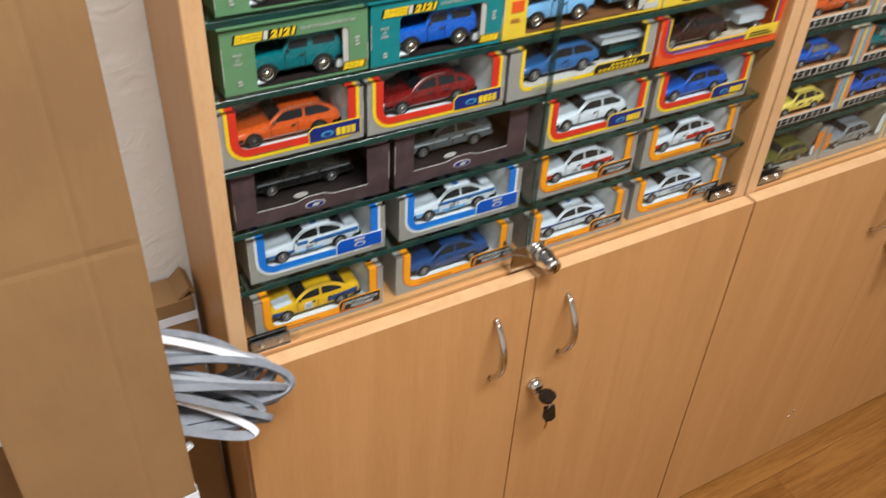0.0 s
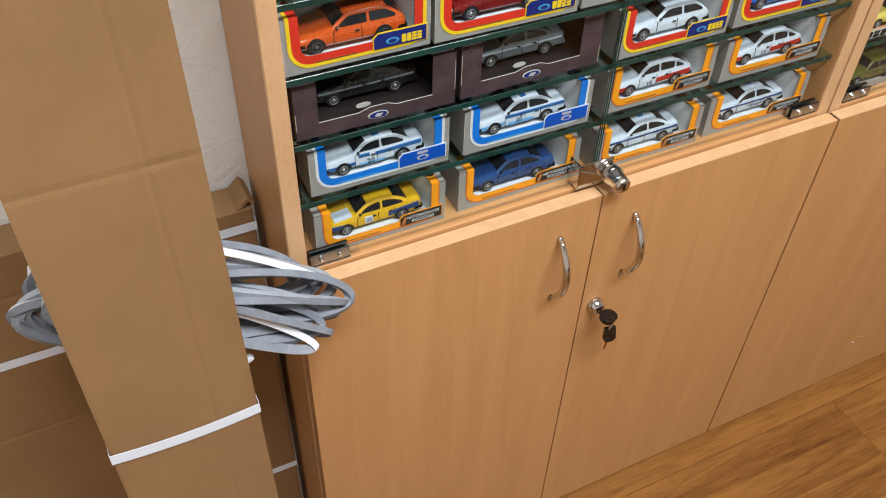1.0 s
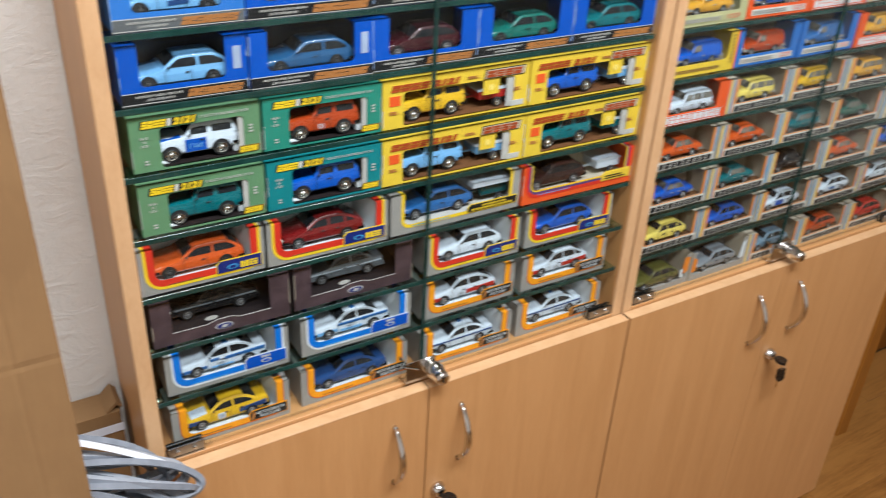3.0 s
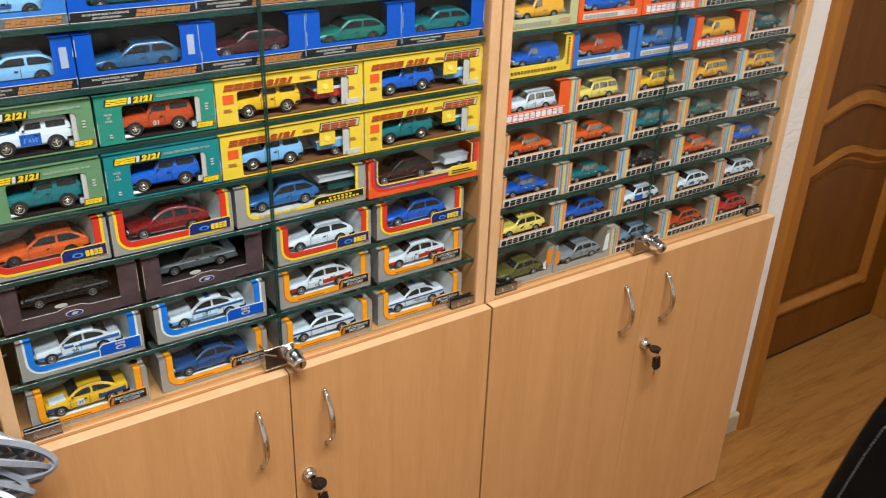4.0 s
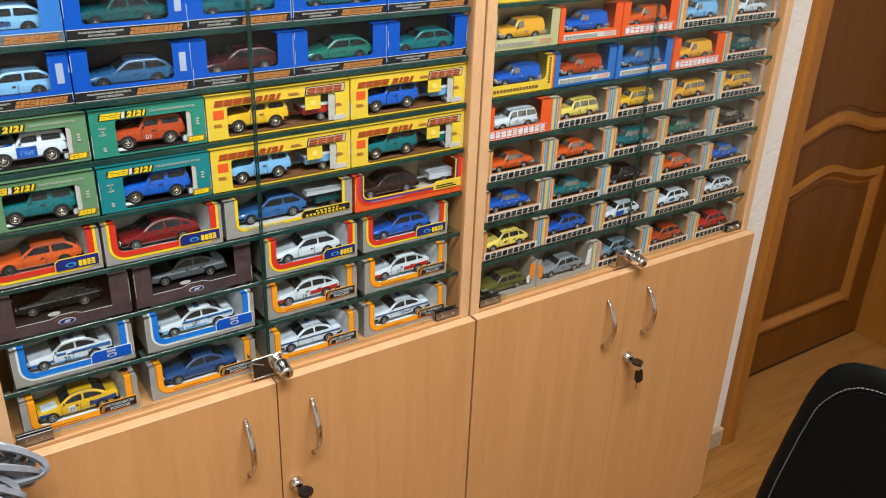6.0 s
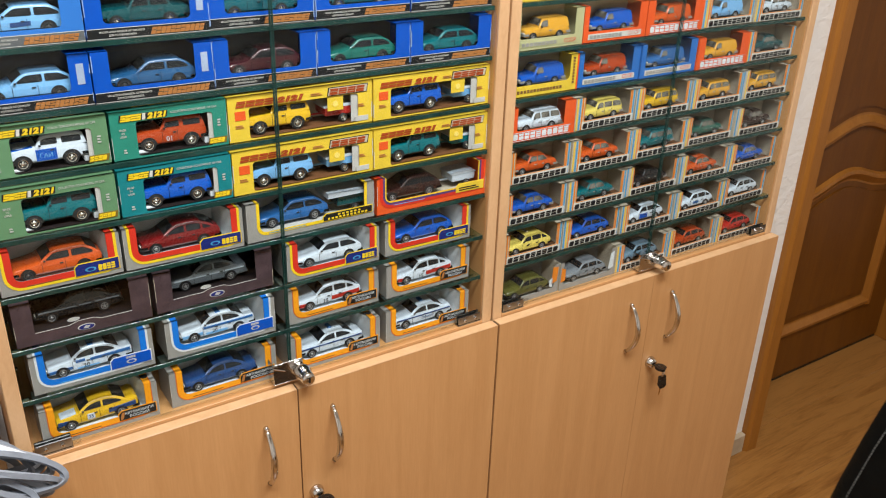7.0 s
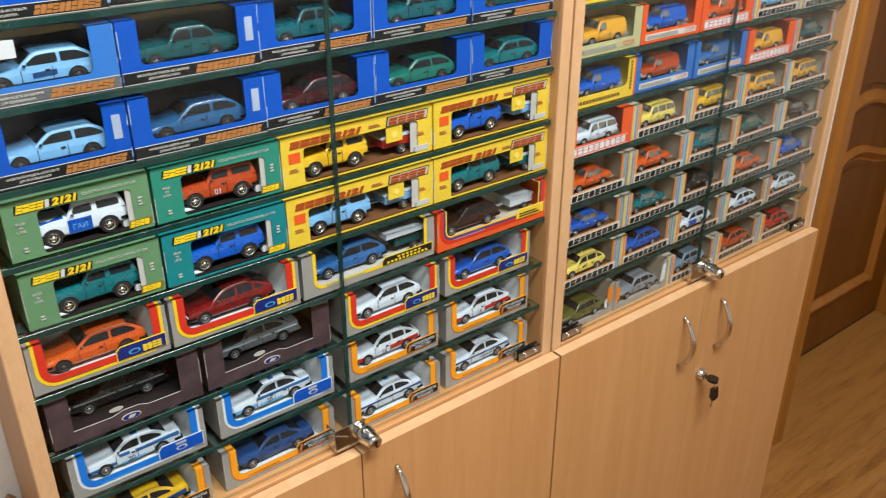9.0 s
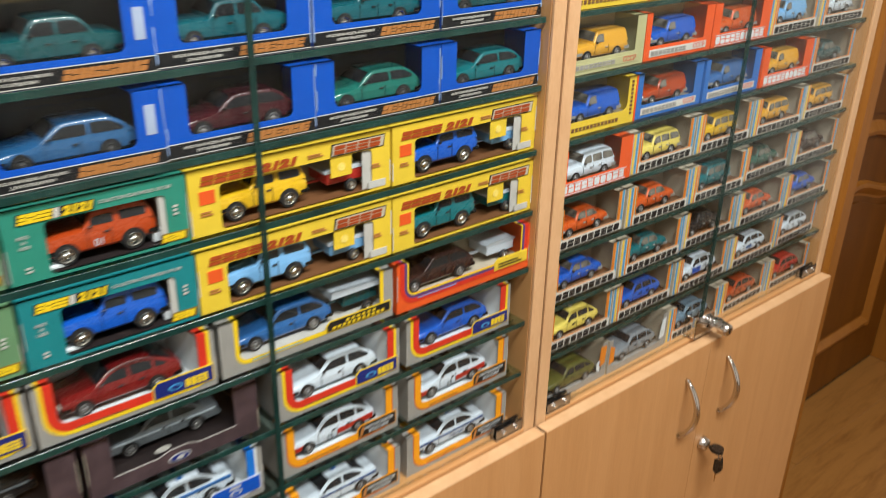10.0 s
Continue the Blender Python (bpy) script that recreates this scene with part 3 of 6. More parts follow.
# ---- office chair ----
def office_chair():
    leather = plain("black_leather", (0.0030, 0.0034, 0.0030), 0.5, vary=0.25, scale=90, bumps=0.25)
    leather.node_tree.nodes["Principled BSDF"].inputs["Specular IOR Level"].default_value = 0.07
    thread = plain("grey_thread", (0.15, 0.15, 0.14), 0.7)
    yaw = math.degrees(math.atan2(-0.873, 0.487))
    c = thing("office_chair", pose(0.3333, -0.8022, 0, 0, 0, yaw - 28) @ pose(0.224, 0.0, 0.006), "black leather office chair with light stitched seams", "chair")

    def outline(g, k=0.0):
        """Back seen flat: half width and height, drawn in by g and at the corners by k."""
        pts = [(-0.275, 0.56)]
        for x, z in ((-0.268, 0.80), (-0.2555, 1.0), (-0.242, 1.115), (-0.2300, 1.182), (-0.2235, 1.207), (-0.213, 1.2195), (-0.199, 1.2245), (-0.15, 1.229), (-0.08, 1.231)):
            pts.append((x, z))
        pts = [(x + g + k if x < -0.19 else x, z - (g if z > 1.2 else 0) - (k * 0.8 if z > 1.2 and x < -0.19 else 0)) for x, z in pts]
        pts = pts + [(-x, z) for x, z in pts[::-1]]
        for _ in range(1):
            fine = [pts[0]]
            for (xa, za), (xb, zb) in zip(pts, pts[1:]):
                fine += [(xa * 0.75 + xb * 0.25, za * 0.75 + zb * 0.25), (xa * 0.25 + xb * 0.75, za * 0.25 + zb * 0.75)]
            pts = fine + [pts[-1]]
        return pts

    bm = bmesh.new()
    levels = [(0.0085, 0.0), (0.0045, 0.0012), (0.0018, 0.0036), (0.0004, 0.007), (0.0, 0.011), (0.0004, 0.020), (0.0015, 0.032), (0.004, 0.042), (0.012, 0.050)]
    rings = [[bm.verts.new((x, y, z)) for x, z in outline(g, max(0.0, y - 0.004) * 0.95)] for g, y in levels]
    for A, B in zip(rings, rings[1:]):
        for i in range(len(A)):
            j = (i + 1) % len(A)
            bm.faces.new((A[i], A[j], B[j], B[i]))
    bm.faces.new(rings[0]), bm.faces.new(rings[-1][::-1])
    back = part("backrest", bm, leather, c, smooth=True)
    back.data.set_sharp_from_angle(angle=radians(50))
    bm = bmesh.new()
    path = outline(0.0105)
    for i in range(len(path) - 1):
        a, b2 = Vector(path[i]), Vector(path[i + 1])
        ln = (b2 - a).length
        k = max(1, int(ln / 0.0021))
        for q in range(k):
            p0, p1 = a.lerp(b2, (q + 0.15) / k), a.lerp(b2, (q + 0.75) / k)
            tube(bm, [(p0.x, -0.0006, p0.y), (p1.x, -0.0006, p1.y)], 0.00032, 5)
    part("stitching", bm, thread, back, "light grey stitching")
    bm = bmesh.new()
    plate(bm, outline(0.0122), -0.0014, 0.004)
    part("back_panel", bm, leather, back)
    part("seat", slab(-0.25, 0.25, 0.06, 0.56, 0.43, 0.53, 0.03, 3), leather, c, smooth=True)
    part("column", tube(bmesh.new(), [(0, 0.31, 0.09), (0, 0.31, 0.43)], 0.028, 16), black_plastic, c)
    part("back_bracket", slab(-0.04, 0.04, 0.03, 0.11, 0.44, 0.60, 0.006), black_plastic, c)
    for k in range(5):
        a = radians(72 * k + 20)
        ex, ey = 0.30 * math.cos(a), 0.31 + 0.30 * math.sin(a)
        leg = part("leg", tube(bmesh.new(), [(0, 0.31, 0.11), (ex, ey, 0.075)], [0.026, 0.016], 10), black_plastic, c)
        bm = lathe(bmesh.new(), [(-0.022, 0.022), (-0.02, 0.027), (0.02, 0.027), (0.022, 0.022)], "x", 14, (ex, ey, 0.0275))
        block(bm, ex - 0.005, ex + 0.005, ey - 0.005, ey + 0.005, 0.03, 0.075)
        part("castor", bm, black_plastic, leg)


office_chair()


# ---- toy cars ----
MESHES = {}
rnd = random.Random(4)


def cached(key, make):
    if key not in MESHES:
        MESHES[key] = make()
    return MESHES[key]


# Several blues, greens and reds are darkened to hold shade inside the boxes.
PAINT = {
    "white": (0.58, 0.66, 0.74), "yellow": (0.68, 0.41, 0.015), "lemon": (0.72, 0.58, 0.12), "amber": (0.66, 0.33, 0.03), "navy": (0.022, 0.065, 0.20),
    "blue": (0.006, 0.088, 0.47), "midblue": (0.025, 0.12, 0.34), "steelblue": (0.017, 0.088, 0.215), "sky": (0.17, 0.40, 0.69), "teal": (0.003, 0.125, 0.145),
    "green": (0.008, 0.130, 0.105), "deepteal": (0.002, 0.088, 0.115), "orange": (0.57, 0.088, 0.014), "rust": (0.38, 0.047, 0.008), "red": (0.42, 0.025, 0.018), "darkred": (0.17, 0.010, 0.010),
    "maroon": (0.045, 0.007, 0.011), "black": (0.012, 0.012, 0.014), "silver": (0.19, 0.215, 0.24), "pewter": (0.20, 0.23, 0.26), "graphite": (0.012, 0.012, 0.013), "olive": (0.085, 0.085, 0.02),
    "brownblack": (0.03, 0.012, 0.010), "bluegrey": (0.14, 0.22, 0.29), "darkgreen": (0.02, 0.10, 0.075), "pinegreen": (0.003, 0.066, 0.076), "cream": (0.62, 0.56, 0.40),
}


def paint(name):
    return plain("paint_" + name, PAINT[name], 0.28, 0.0, 0.04, 120, coat=0.4)


tyre_m = plain("toy_tyre", (0.016, 0.016, 0.017), 0.6)
rim_m = plain("toy_rim", (0.36, 0.36, 0.36), 0.35, 0.6)
rim_dark = plain("toy_rim_dark", (0.05, 0.05, 0.05), 0.4)
rim_chrome = plain("toy_rim_chrome", (0.86, 0.86, 0.84), 0.24, 1.0)
cab_glass = plain("toy_dark_window", (0.016, 0.018, 0.021), 0.12)
cab_light = plain("toy_light_window", (0.15, 0.14, 0.12), 0.18, vary=0.6, scale=90)
toy_silver = plain("toy_silver_trim", (0.30, 0.295, 0.28), 0.5, 0.2)
lamp_m = plain("toy_headlamp", (0.62, 0.60, 0.52), 0.15)
seam_m = plain("toy_seam", (0.010, 0.010, 0.010), 0.6)
tail_m = plain("toy_tail_lamp", (0.38, 0.02, 0.015), 0.25)

# length, width, lower edge, belt line, roof, nose height, tail height,
# screen foot, screen head, roof end, rear foot (as shares of the length), axles, wheel radius, side windows
CARS = {
    "niva": dict(L=0.0865, W=0.039, low=0.0085, belt=0.0250, roof=0.0378, nose=0.0224, tail=0.0240, s0=0.350, s1=0.445, s2=0.93, s3=0.985, ax=(0.175, 0.775), r=0.0082, win=((0.11, 0.43), (0.52, 0.90))),
    "hatch": dict(L=0.0960, W=0.0385, low=0.0056, belt=0.0186, roof=0.0298, nose=0.0145, tail=0.0190, s0=0.31, s1=0.47, s2=0.83, s3=0.975, ax=(0.17, 0.79), r=0.0068, win=((0.06, 0.50), (0.54, 0.95))),
    "sedan": dict(L=0.0985, W=0.0390, low=0.0058, belt=0.0198, roof=0.0312, nose=0.0165, tail=0.0210, s0=0.30, s1=0.44, s2=0.73, s3=0.86, ax=(0.17, 0.78), r=0.0068, win=((0.05, 0.47), (0.51, 0.93))),
    "boxy": dict(L=0.0960, W=0.0380, low=0.0065, belt=0.0205, roof=0.0330, nose=0.0185, tail=0.0200, s0=0.31, s1=0.41, s2=0.70, s3=0.80, ax=(0.17, 0.76), r=0.0066, win=((0.06, 0.46), (0.51, 0.94))),
    "old": dict(L=0.0930, W=0.0365, low=0.0065, belt=0.0195, roof=0.0330, nose=0.0180, tail=0.0190, s0=0.30, s1=0.40, s2=0.69, s3=0.79, ax=(0.17, 0.76), r=0.0066, win=((0.06, 0.45), (0.50, 0.92))),
    "estate": dict(L=0.0930, W=0.0365, low=0.0065, belt=0.0195, roof=0.0335, nose=0.0180, tail=0.0190, s0=0.30, s1=0.40, s2=0.93, s3=0.985, ax=(0.17, 0.76), r=0.0066, win=((0.04, 0.30), (0.34, 0.61), (0.65, 0.95))),
    "van": dict(L=0.0930, W=0.0365, low=0.0065, belt=0.0195, roof=0.0345, nose=0.0180, tail=0.0190, s0=0.30, s1=0.40, s2=0.95, s3=0.985, ax=(0.17, 0.76), r=0.0066, win=((0.04, 0.30),)),
    "liftback": dict(L=0.0965, W=0.0390, low=0.0060, belt=0.0200, roof=0.0320, nose=0.0160, tail=0.0205, s0=0.30, s1=0.44, s2=0.80, s3=0.96, ax=(0.17, 0.78), r=0.0068, win=((0.05, 0.36), (0.40, 0.70), (0.74, 0.95))),
}


CARS["rally"] = dict(CARS["liftback"])
for name, k in (("niva", 1.0), ("hatch", 1.06), ("sedan", 1.05), ("boxy", 1.05), ("rally", 1.05), ("old", 0.93), ("estate", 0.93), ("van", 0.93), ("liftback", 0.95)):
    CARS[name].update({q: CARS[name][q] * k for q in ("L", "W", "low", "belt", "roof", "nose", "tail", "r")})
CARS["sedan"].update(s0=0.27, s1=0.43, s2=0.70, s3=0.88, win=((0.10, 0.46), (0.50, 0.86)))
CARS["rally"].update(s0=0.27, s1=0.43, s2=0.76, s3=0.965, win=((0.08, 0.40), (0.44, 0.70), (0.74, 0.93)))
CARS["niva"]["r"] = 0.0086
ROUNDED = {"sedan": 0.0030, "rally": 0.0030, "liftback": 0.0024, "old": 0.0026, "estate": 0.0022}


def roof_line(kind):
    """Side view of the cabin from the foot of the screen over the roof to the tail."""
    c = CARS[kind]
    L, b, r = c["L"], c["belt"], c["roof"]
    H = r - b
    low = b - 0.0002
    if kind in ("sedan", "rally"):
        pts = [(c["s0"], low), (c["s0"] * 0.5 + c["s1"] * 0.5, b + H * 0.52), (c["s1"], r - H * 0.10), ((c["s1"] + c["s2"]) / 2, r + H * 0.02), (c["s2"], r - H * 0.10), (c["s3"] * 0.62 + c["s2"] * 0.38, b + H * 0.46), (c["s3"], low)]
    else:
        e = 0.022
        pts = [(c["s0"], low), (c["s0"] * 0.45 + c["s1"] * 0.55, b + H * 0.56), (c["s1"] - e * 0.5, r - H * 0.12), (c["s1"] + e, r - H * 0.02), ((c["s1"] + c["s2"]) / 2, r + H * 0.01),
               (c["s2"] - e, r - H * 0.03), (c["s2"] + e * 0.5, r - H * 0.14), (c["s3"] * 0.6 + c["s2"] * 0.4, b + H * 0.50), (c["s3"], low)]
    for _ in range(3 if kind in ("sedan", "rally") else 2):
        fine = [pts[0]]
        for (xa, za), (xb, zb) in zip(pts, pts[1:]):
            fine += [(xa * 0.75 + xb * 0.25, za * 0.75 + zb * 0.25), (xa * 0.25 + xb * 0.75, za * 0.25 + zb * 0.75)]
        pts = fine + [pts[-1]]
    return [(u * L, z) for u, z in (pts[::2] + [pts[-1]] if kind in ("sedan", "rally") else pts)]


def roof_at(line, x):
    for (xa, za), (xb, zb) in zip(line, line[1:]):
        if xa <= x <= xb and xb > xa:
            return za + (zb - za) * (x - xa) / (xb - xa)
    return line[0][1]


def side_half(c, z):
    return c["W"] / 2 * (0.94 - 0.19 * (z - c["belt"]) / (c["roof"] - c["belt"]))


def bonnet_at(c, u):
    z0, z1 = c["nose"] + 0.0006, c["nose"] + 0.0018
    if u < 0.18:
        return z0 + (z1 - z0) * (u - 0.06) / 0.12
    return z1 + (c["belt"] - z1) * (u - 0.18) / (c["s0"] - 0.18)


def car_body(kind):
    c = CARS[kind]
    L, hw = c["L"], c["W"] / 2
    bm = bmesh.new()
    st = [(0.0, 0.86, c["low"] + 0.002, c["nose"] - 0.0035), (0.012, 0.93, c["low"], c["nose"] - 0.0008), (0.06, 0.98, c["low"] - 0.0004, c["nose"] + 0.0006),
          (0.18, 1.0, c["low"] - 0.0004, c["nose"] + 0.0018), (c["s0"], 1.0, c["low"] - 0.0006, c["belt"]), (0.5, 1.0, c["low"] - 0.0006, c["belt"] + 0.0002),
          (0.68, 1.0, c["low"] - 0.0006, c["belt"] + 0.0002), (min(c["s3"], 0.93), 0.99, c["low"] - 0.0004, c["belt"]), (0.965, 0.95, c["low"], c["tail"] - 0.0002), (1.0, 0.90, c["low"] + 0.0015, c["tail"] - 0.0022)]
    rings = []
    for u, k, zl, zt in st:
        w, x = hw * k, u * L
        zm = zl + (zt - zl) * 0.62
        half = [(w * 0.90, zl), (w * 0.985, zl + 0.0022), (w, zm), (w * 0.985, zm + 0.0012), (w * 0.93, zt - 0.0008), (w * 0.84, zt), (w * 0.35, zt + 0.0006)]
        ring = [bm.verts.new((x, -y, z)) for y, z in half] + [bm.verts.new((x, y, z)) for y, z in half[::-1]]
        rings.append(ring)
    n = len(rings[0])
    for A, B in zip(rings, rings[1:]):
        for i in range(n):
            j = (i + 1) % n
            bm.faces.new((A[i], A[j], B[j], B[i]))
    bm.faces.new(rings[0]), bm.faces.new(rings[-1][::-1])
    line = roof_line(kind)
    prev = None
    for x, z in line:
        rc = min(ROUNDED.get(kind, 0.0019), 0.55 * max(z - c["belt"], 0.0004))
        w0, w1 = side_half(c, c["belt"]), side_half(c, z)
        half = [(w0, c["belt"] - 0.0012), (side_half(c, z - rc), z - rc), (w1 - rc * 0.10, z - rc * 0.45), (w1 - rc * 0.45, z - rc * 0.10), (w1 - rc * 1.1, z + 0.0001), (w1 * 0.4, z + 0.0006)]
        ring = [bm.verts.new((x, -y, q)) for y, q in half] + [bm.verts.new((x, y, q)) for y, q in half[::-1]]
        if prev:
            for i in range(len(ring) - 1):
                bm.faces.new((prev[i], prev[i + 1], ring[i + 1], ring[i]))
        else:
            first = ring
        prev = ring
    bm.faces.new(first), bm.faces.new(prev[::-1])
    if kind == "niva":
        block(bm, 0.10 * L, 0.31 * L, -0.008, 0.008, c["nose"] + 0.0016, c["nose"] + 0.0028, 0.0005)
    return bm


def shade_by_angle(me):
    for p in me.polygons:
        p.use_smooth = True
    me.set_sharp_from_angle(angle=radians(32))
    return me


def shell_strip(rows_out, rows_in):
    """A thin closed sheet between two grids of points."""
    bm = bmesh.new()
    A = [[bm.verts.new(p) for p in row] for row in rows_out]
    B = [[bm.verts.new(p) for p in row] for row in rows_in]
    n, m = len(A), len(A[0])
    for i in range(n - 1):
        for j in range(m - 1):
            bm.faces.new((A[i][j], A[i][j + 1], A[i + 1][j + 1], A[i + 1][j]))
            bm.faces.new((B[i][j], B[i + 1][j], B[i + 1][j + 1], B[i][j + 1]))
    for i in range(n - 1):
        bm.faces.new((A[i][0], A[i + 1][0], B[i + 1][0], B[i][0])), bm.faces.new((A[i][-1], B[i][-1], B[i + 1][-1], A[i + 1][-1]))
    for j in range(m - 1):
        bm.faces.new((A[0][j], B[0][j], B[0][j + 1], A[0][j + 1])), bm.faces.new((A[-1][j], A[-1][j + 1], B[-1][j + 1], B[-1][j]))
    return bm


def car_windows(kind, glass):
    c = CARS[kind]
    L, H = c["L"], c["roof"] - c["belt"]
    line = roof_line(kind)
    out = []
    lower, upper = (0.16, 0.33) if kind == "niva" else (0.11, 0.25)
    zb = c["belt"] + H * lower
    xs0, xs1 = c["s0"] * L, c["s3"] * L
    for flip in (-1, 1):
        for u0, u1 in c["win"]:
            xa, xb = xs0 + (xs1 - xs0) * max(u0, 0.04), xs0 + (xs1 - xs0) * min(u1, 0.95)
            cols = []
            for i in range(17):
                x = xa + (xb - xa) * i / 16
                zt = min(roof_at(line, x) - H * (upper - 0.01), c["roof"] - H * upper)
                if zt > zb + H * 0.08:
                    cols.append([x, zb, zt])
            if len(cols) < 4:
                continue
            for end in (0, -1):
                dz = cols[end][2] - cols[end][1]
                cols[end][1] += dz * 0.07
                cols[end][2] -= dz * 0.07
            rows = [[Vector((q[0], flip * (side_half(c, q[1 + k]) + o), q[1 + k])) for q in cols] for o in (0.00035, -0.0006) for k in (0, 1)]
            out.append(("side_window", mesh_of("side_window", shell_strip(rows[:2], rows[2:]), glass)))
    top = max(range(len(line)), key=lambda i: line[i][1])
    for name, seq in (("windscreen", line[:top]), ("rear_window", line[top:])):
        seq = [(x, z) for x, z in seq if c["belt"] + H * 0.10 < z < c["roof"] - H * 0.13]
        if len(seq) < 2:
            continue
        s2 = -1 if name == "windscreen" else 1
        tilt = 0.0004
        rows_o = [[Vector((x + s2 * tilt, y * (side_half(c, z) - 0.0022), z + tilt + (0.0005 if abs(y) < 0.5 else 0))) for y in (-1, -0.4, 0.4, 1)] for x, z in seq]
        rows_i = [[Vector((x - s2 * 0.0006, y * (side_half(c, z) - 0.0022), z - 0.0004)) for y in (-1, -0.4, 0.4, 1)] for x, z in seq]
        out.append((name, mesh_of(name, shell_strip(rows_o, rows_i), glass)))
    return out


def wheel_meshes(r, rim):
    """Tyre with a rounded shoulder; rim with spokes over a dark dish."""
    w = 0.0052
    t = mesh_of("wheel", lathe(bmesh.new(), [(-w / 2, r * 0.62), (-w / 2 - 0.0002, r * 0.72), (-w / 2, r * 0.92), (-w * 0.36, r), (w * 0.36, r), (w / 2, r * 0.92), (w / 2, r * 0.62)], n=24), tyre_m, False)
    bm = bmesh.new()
    n, prof = 20, [(-w / 2, r * 0.66), (-w / 2 - 0.0007, r * 0.62), (-w / 2 - 0.0004, r * 0.53), (-w / 2 + 0.0002, r * 0.50), (-w / 2 - 0.0004, r * 0.26), (-w / 2 - 0.0009, r * 0.20), (-w / 2 - 0.0010, r * 0.06)]
    rings = [[bm.verts.new((q * math.cos(2 * math.pi * k / n), d, q * math.sin(2 * math.pi * k / n))) for k in range(n)] for d, q in prof]
    for i in range(len(rings) - 1):
        for k in range(n):
            f = bm.faces.new((rings[i][k], rings[i][(k + 1) % n], rings[i + 1][(k + 1) % n], rings[i + 1][k]))
            f.material_index = 1 if i == 3 and k % 4 > 1 else 0
    bm.faces.new(rings[-1][::-1])
    q = mesh_of("rim", bm, [rim, tyre_m], False)
    return t, q


def flank(bm, kind, u0, u1, v0, v1, slope=0.0):
    """A thin panel on the near flank: shares of length, heights in mm over the ground."""
    c = CARS[kind]
    L, hw = c["L"], c["W"] / 2
    plate(bm, [(u0 * L, v0), (u1 * L, v0 + slope), (u1 * L, v1 + slope), (u0 * L, v1)], -hw - 0.0004, -hw + 0.0012)
    return bm


def toy_car(kind, colour, m, label, chrome_rims=False, dark_rims=False, light_glass=False, trim="black", livery=None, mark=None, group="toy cars in the cabinet"):
    c = CARS[kind]
    L, hw = c["L"], c["W"] / 2
    car = thing("toy_car", m, label, "toy car", group)
    placed("body", cached(("body", kind, colour), lambda: shade_by_angle(mesh_of("body", car_body(kind), paint(colour)))), car)
    glass = cab_light if light_glass else cab_glass
    for name, me in cached(("win", kind, light_glass), lambda: car_windows(kind, glass)):
        placed(name, me, car)
    tyre, rim = cached(("wheel", c["r"], chrome_rims, dark_rims), lambda: wheel_meshes(c["r"], rim_chrome if chrome_rims else (rim_dark if dark_rims else rim_m)))
    # Black half disc stands for the shaded hollow over the wheel.
    arch = cached(("arch", c["r"]), lambda: mesh_of("wheel_arch", plate(bmesh.new(), arc(0, 0, c["r"] * 1.2, 0, 180, 12), -0.0003, 0.0011), seam_m))
    for u in c["ax"]:
        for s in (-1, 1):
            flip = pose(u * L, s * (hw - 0.0022), c["r"], 0, 0, 0 if s < 0 else 180)
            w = placed("wheel", tyre, car, flip)
            placed("rim", rim, w)
        placed("wheel_arch", arch, car, pose(u * L, -hw - 0.0001, c["r"] * 0.92))
    bar = toy_silver if trim == "chrome" else (paint(colour) if trim == "body" else black_plastic)

    def bumper(front):
        x = 0.0 if front else L
        s = -1 if front else 1
        bm = bmesh.new()
        z = c["low"] + 0.0035
        block(bm, min(x, x + s * 0.0022), max(x, x + s * 0.0022), -hw * 0.96, hw * 0.96, z - 0.0024, z + 0.0022, 0.0008)
        for side in (-1, 1):
            block(bm, min(x - s * 0.0075, x + s * 0.0015), max(x - s * 0.0075, x + s * 0.0015), side * hw * 0.93 - 0.0006, side * hw * 0.93 + 0.0016 * side + 0.0006, z - 0.0016, z + 0.0016)
        return mesh_of("bumper", bm, bar)
    for front in (True, False):
        placed("bumper", cached(("bumper", kind, trim if trim != "body" else colour, front), lambda: bumper(front)), car)
    hz = c["nose"] - 0.0055
    hl = cached(("lamp", kind), lambda: mesh_of("headlamp", slab(-0.0012, 0.0022, -0.0036, 0.0036, -0.0018, 0.0018, 0.0006), lamp_m))
    tl = cached(("tail", kind), lambda: mesh_of("tail_lamp", slab(-0.0030, 0.0006, -0.0022, 0.0022, -0.0020, 0.0020, 0.0005), tail_m))
    for s in (-1, 1):
        placed("headlamp", hl, car, pose(0, s * hw * 0.66, hz))
        placed("tail_lamp", tl, car, pose(L, s * hw * 0.75, c["tail"] - 0.0055))
    gr = cached(("grille", kind), lambda: mesh_of("grille", slab(-0.0008, 0.0015, -hw * 0.40, hw * 0.40, c["nose"] - 0.0078, c["nose"] - 0.0040, 0.0004), seam_m))
    placed("grille", gr, car)

    def seams():
        bm = bmesh.new()
        zt = c["belt"] - 0.0020
        us = (c["s0"] + 0.02, 0.585) if kind in ("niva", "van", "hatch") else (c["s0"] + 0.02, 0.52, 0.70)
        for u in us:
            flank(bm, kind, u, u + (0.0045 if kind in ("niva", "hatch", "sedan", "boxy") else 0.0022), c["low"] + 0.0015, zt)
        return mesh_of("door_seam", bm, seam_m)
    placed("door_seam", cached(("seam", kind), seams), car)

    def handles():
        bm = bmesh.new()
        for u in ((0.545,) if kind in ("niva", "van", "hatch") else (0.475, 0.655)):
            block(bm, u * L - 0.002, u * L + 0.002, -hw - 0.0012, -hw + 0.0005, c["belt"] - 0.0048, c["belt"] - 0.0034, 0.0003)
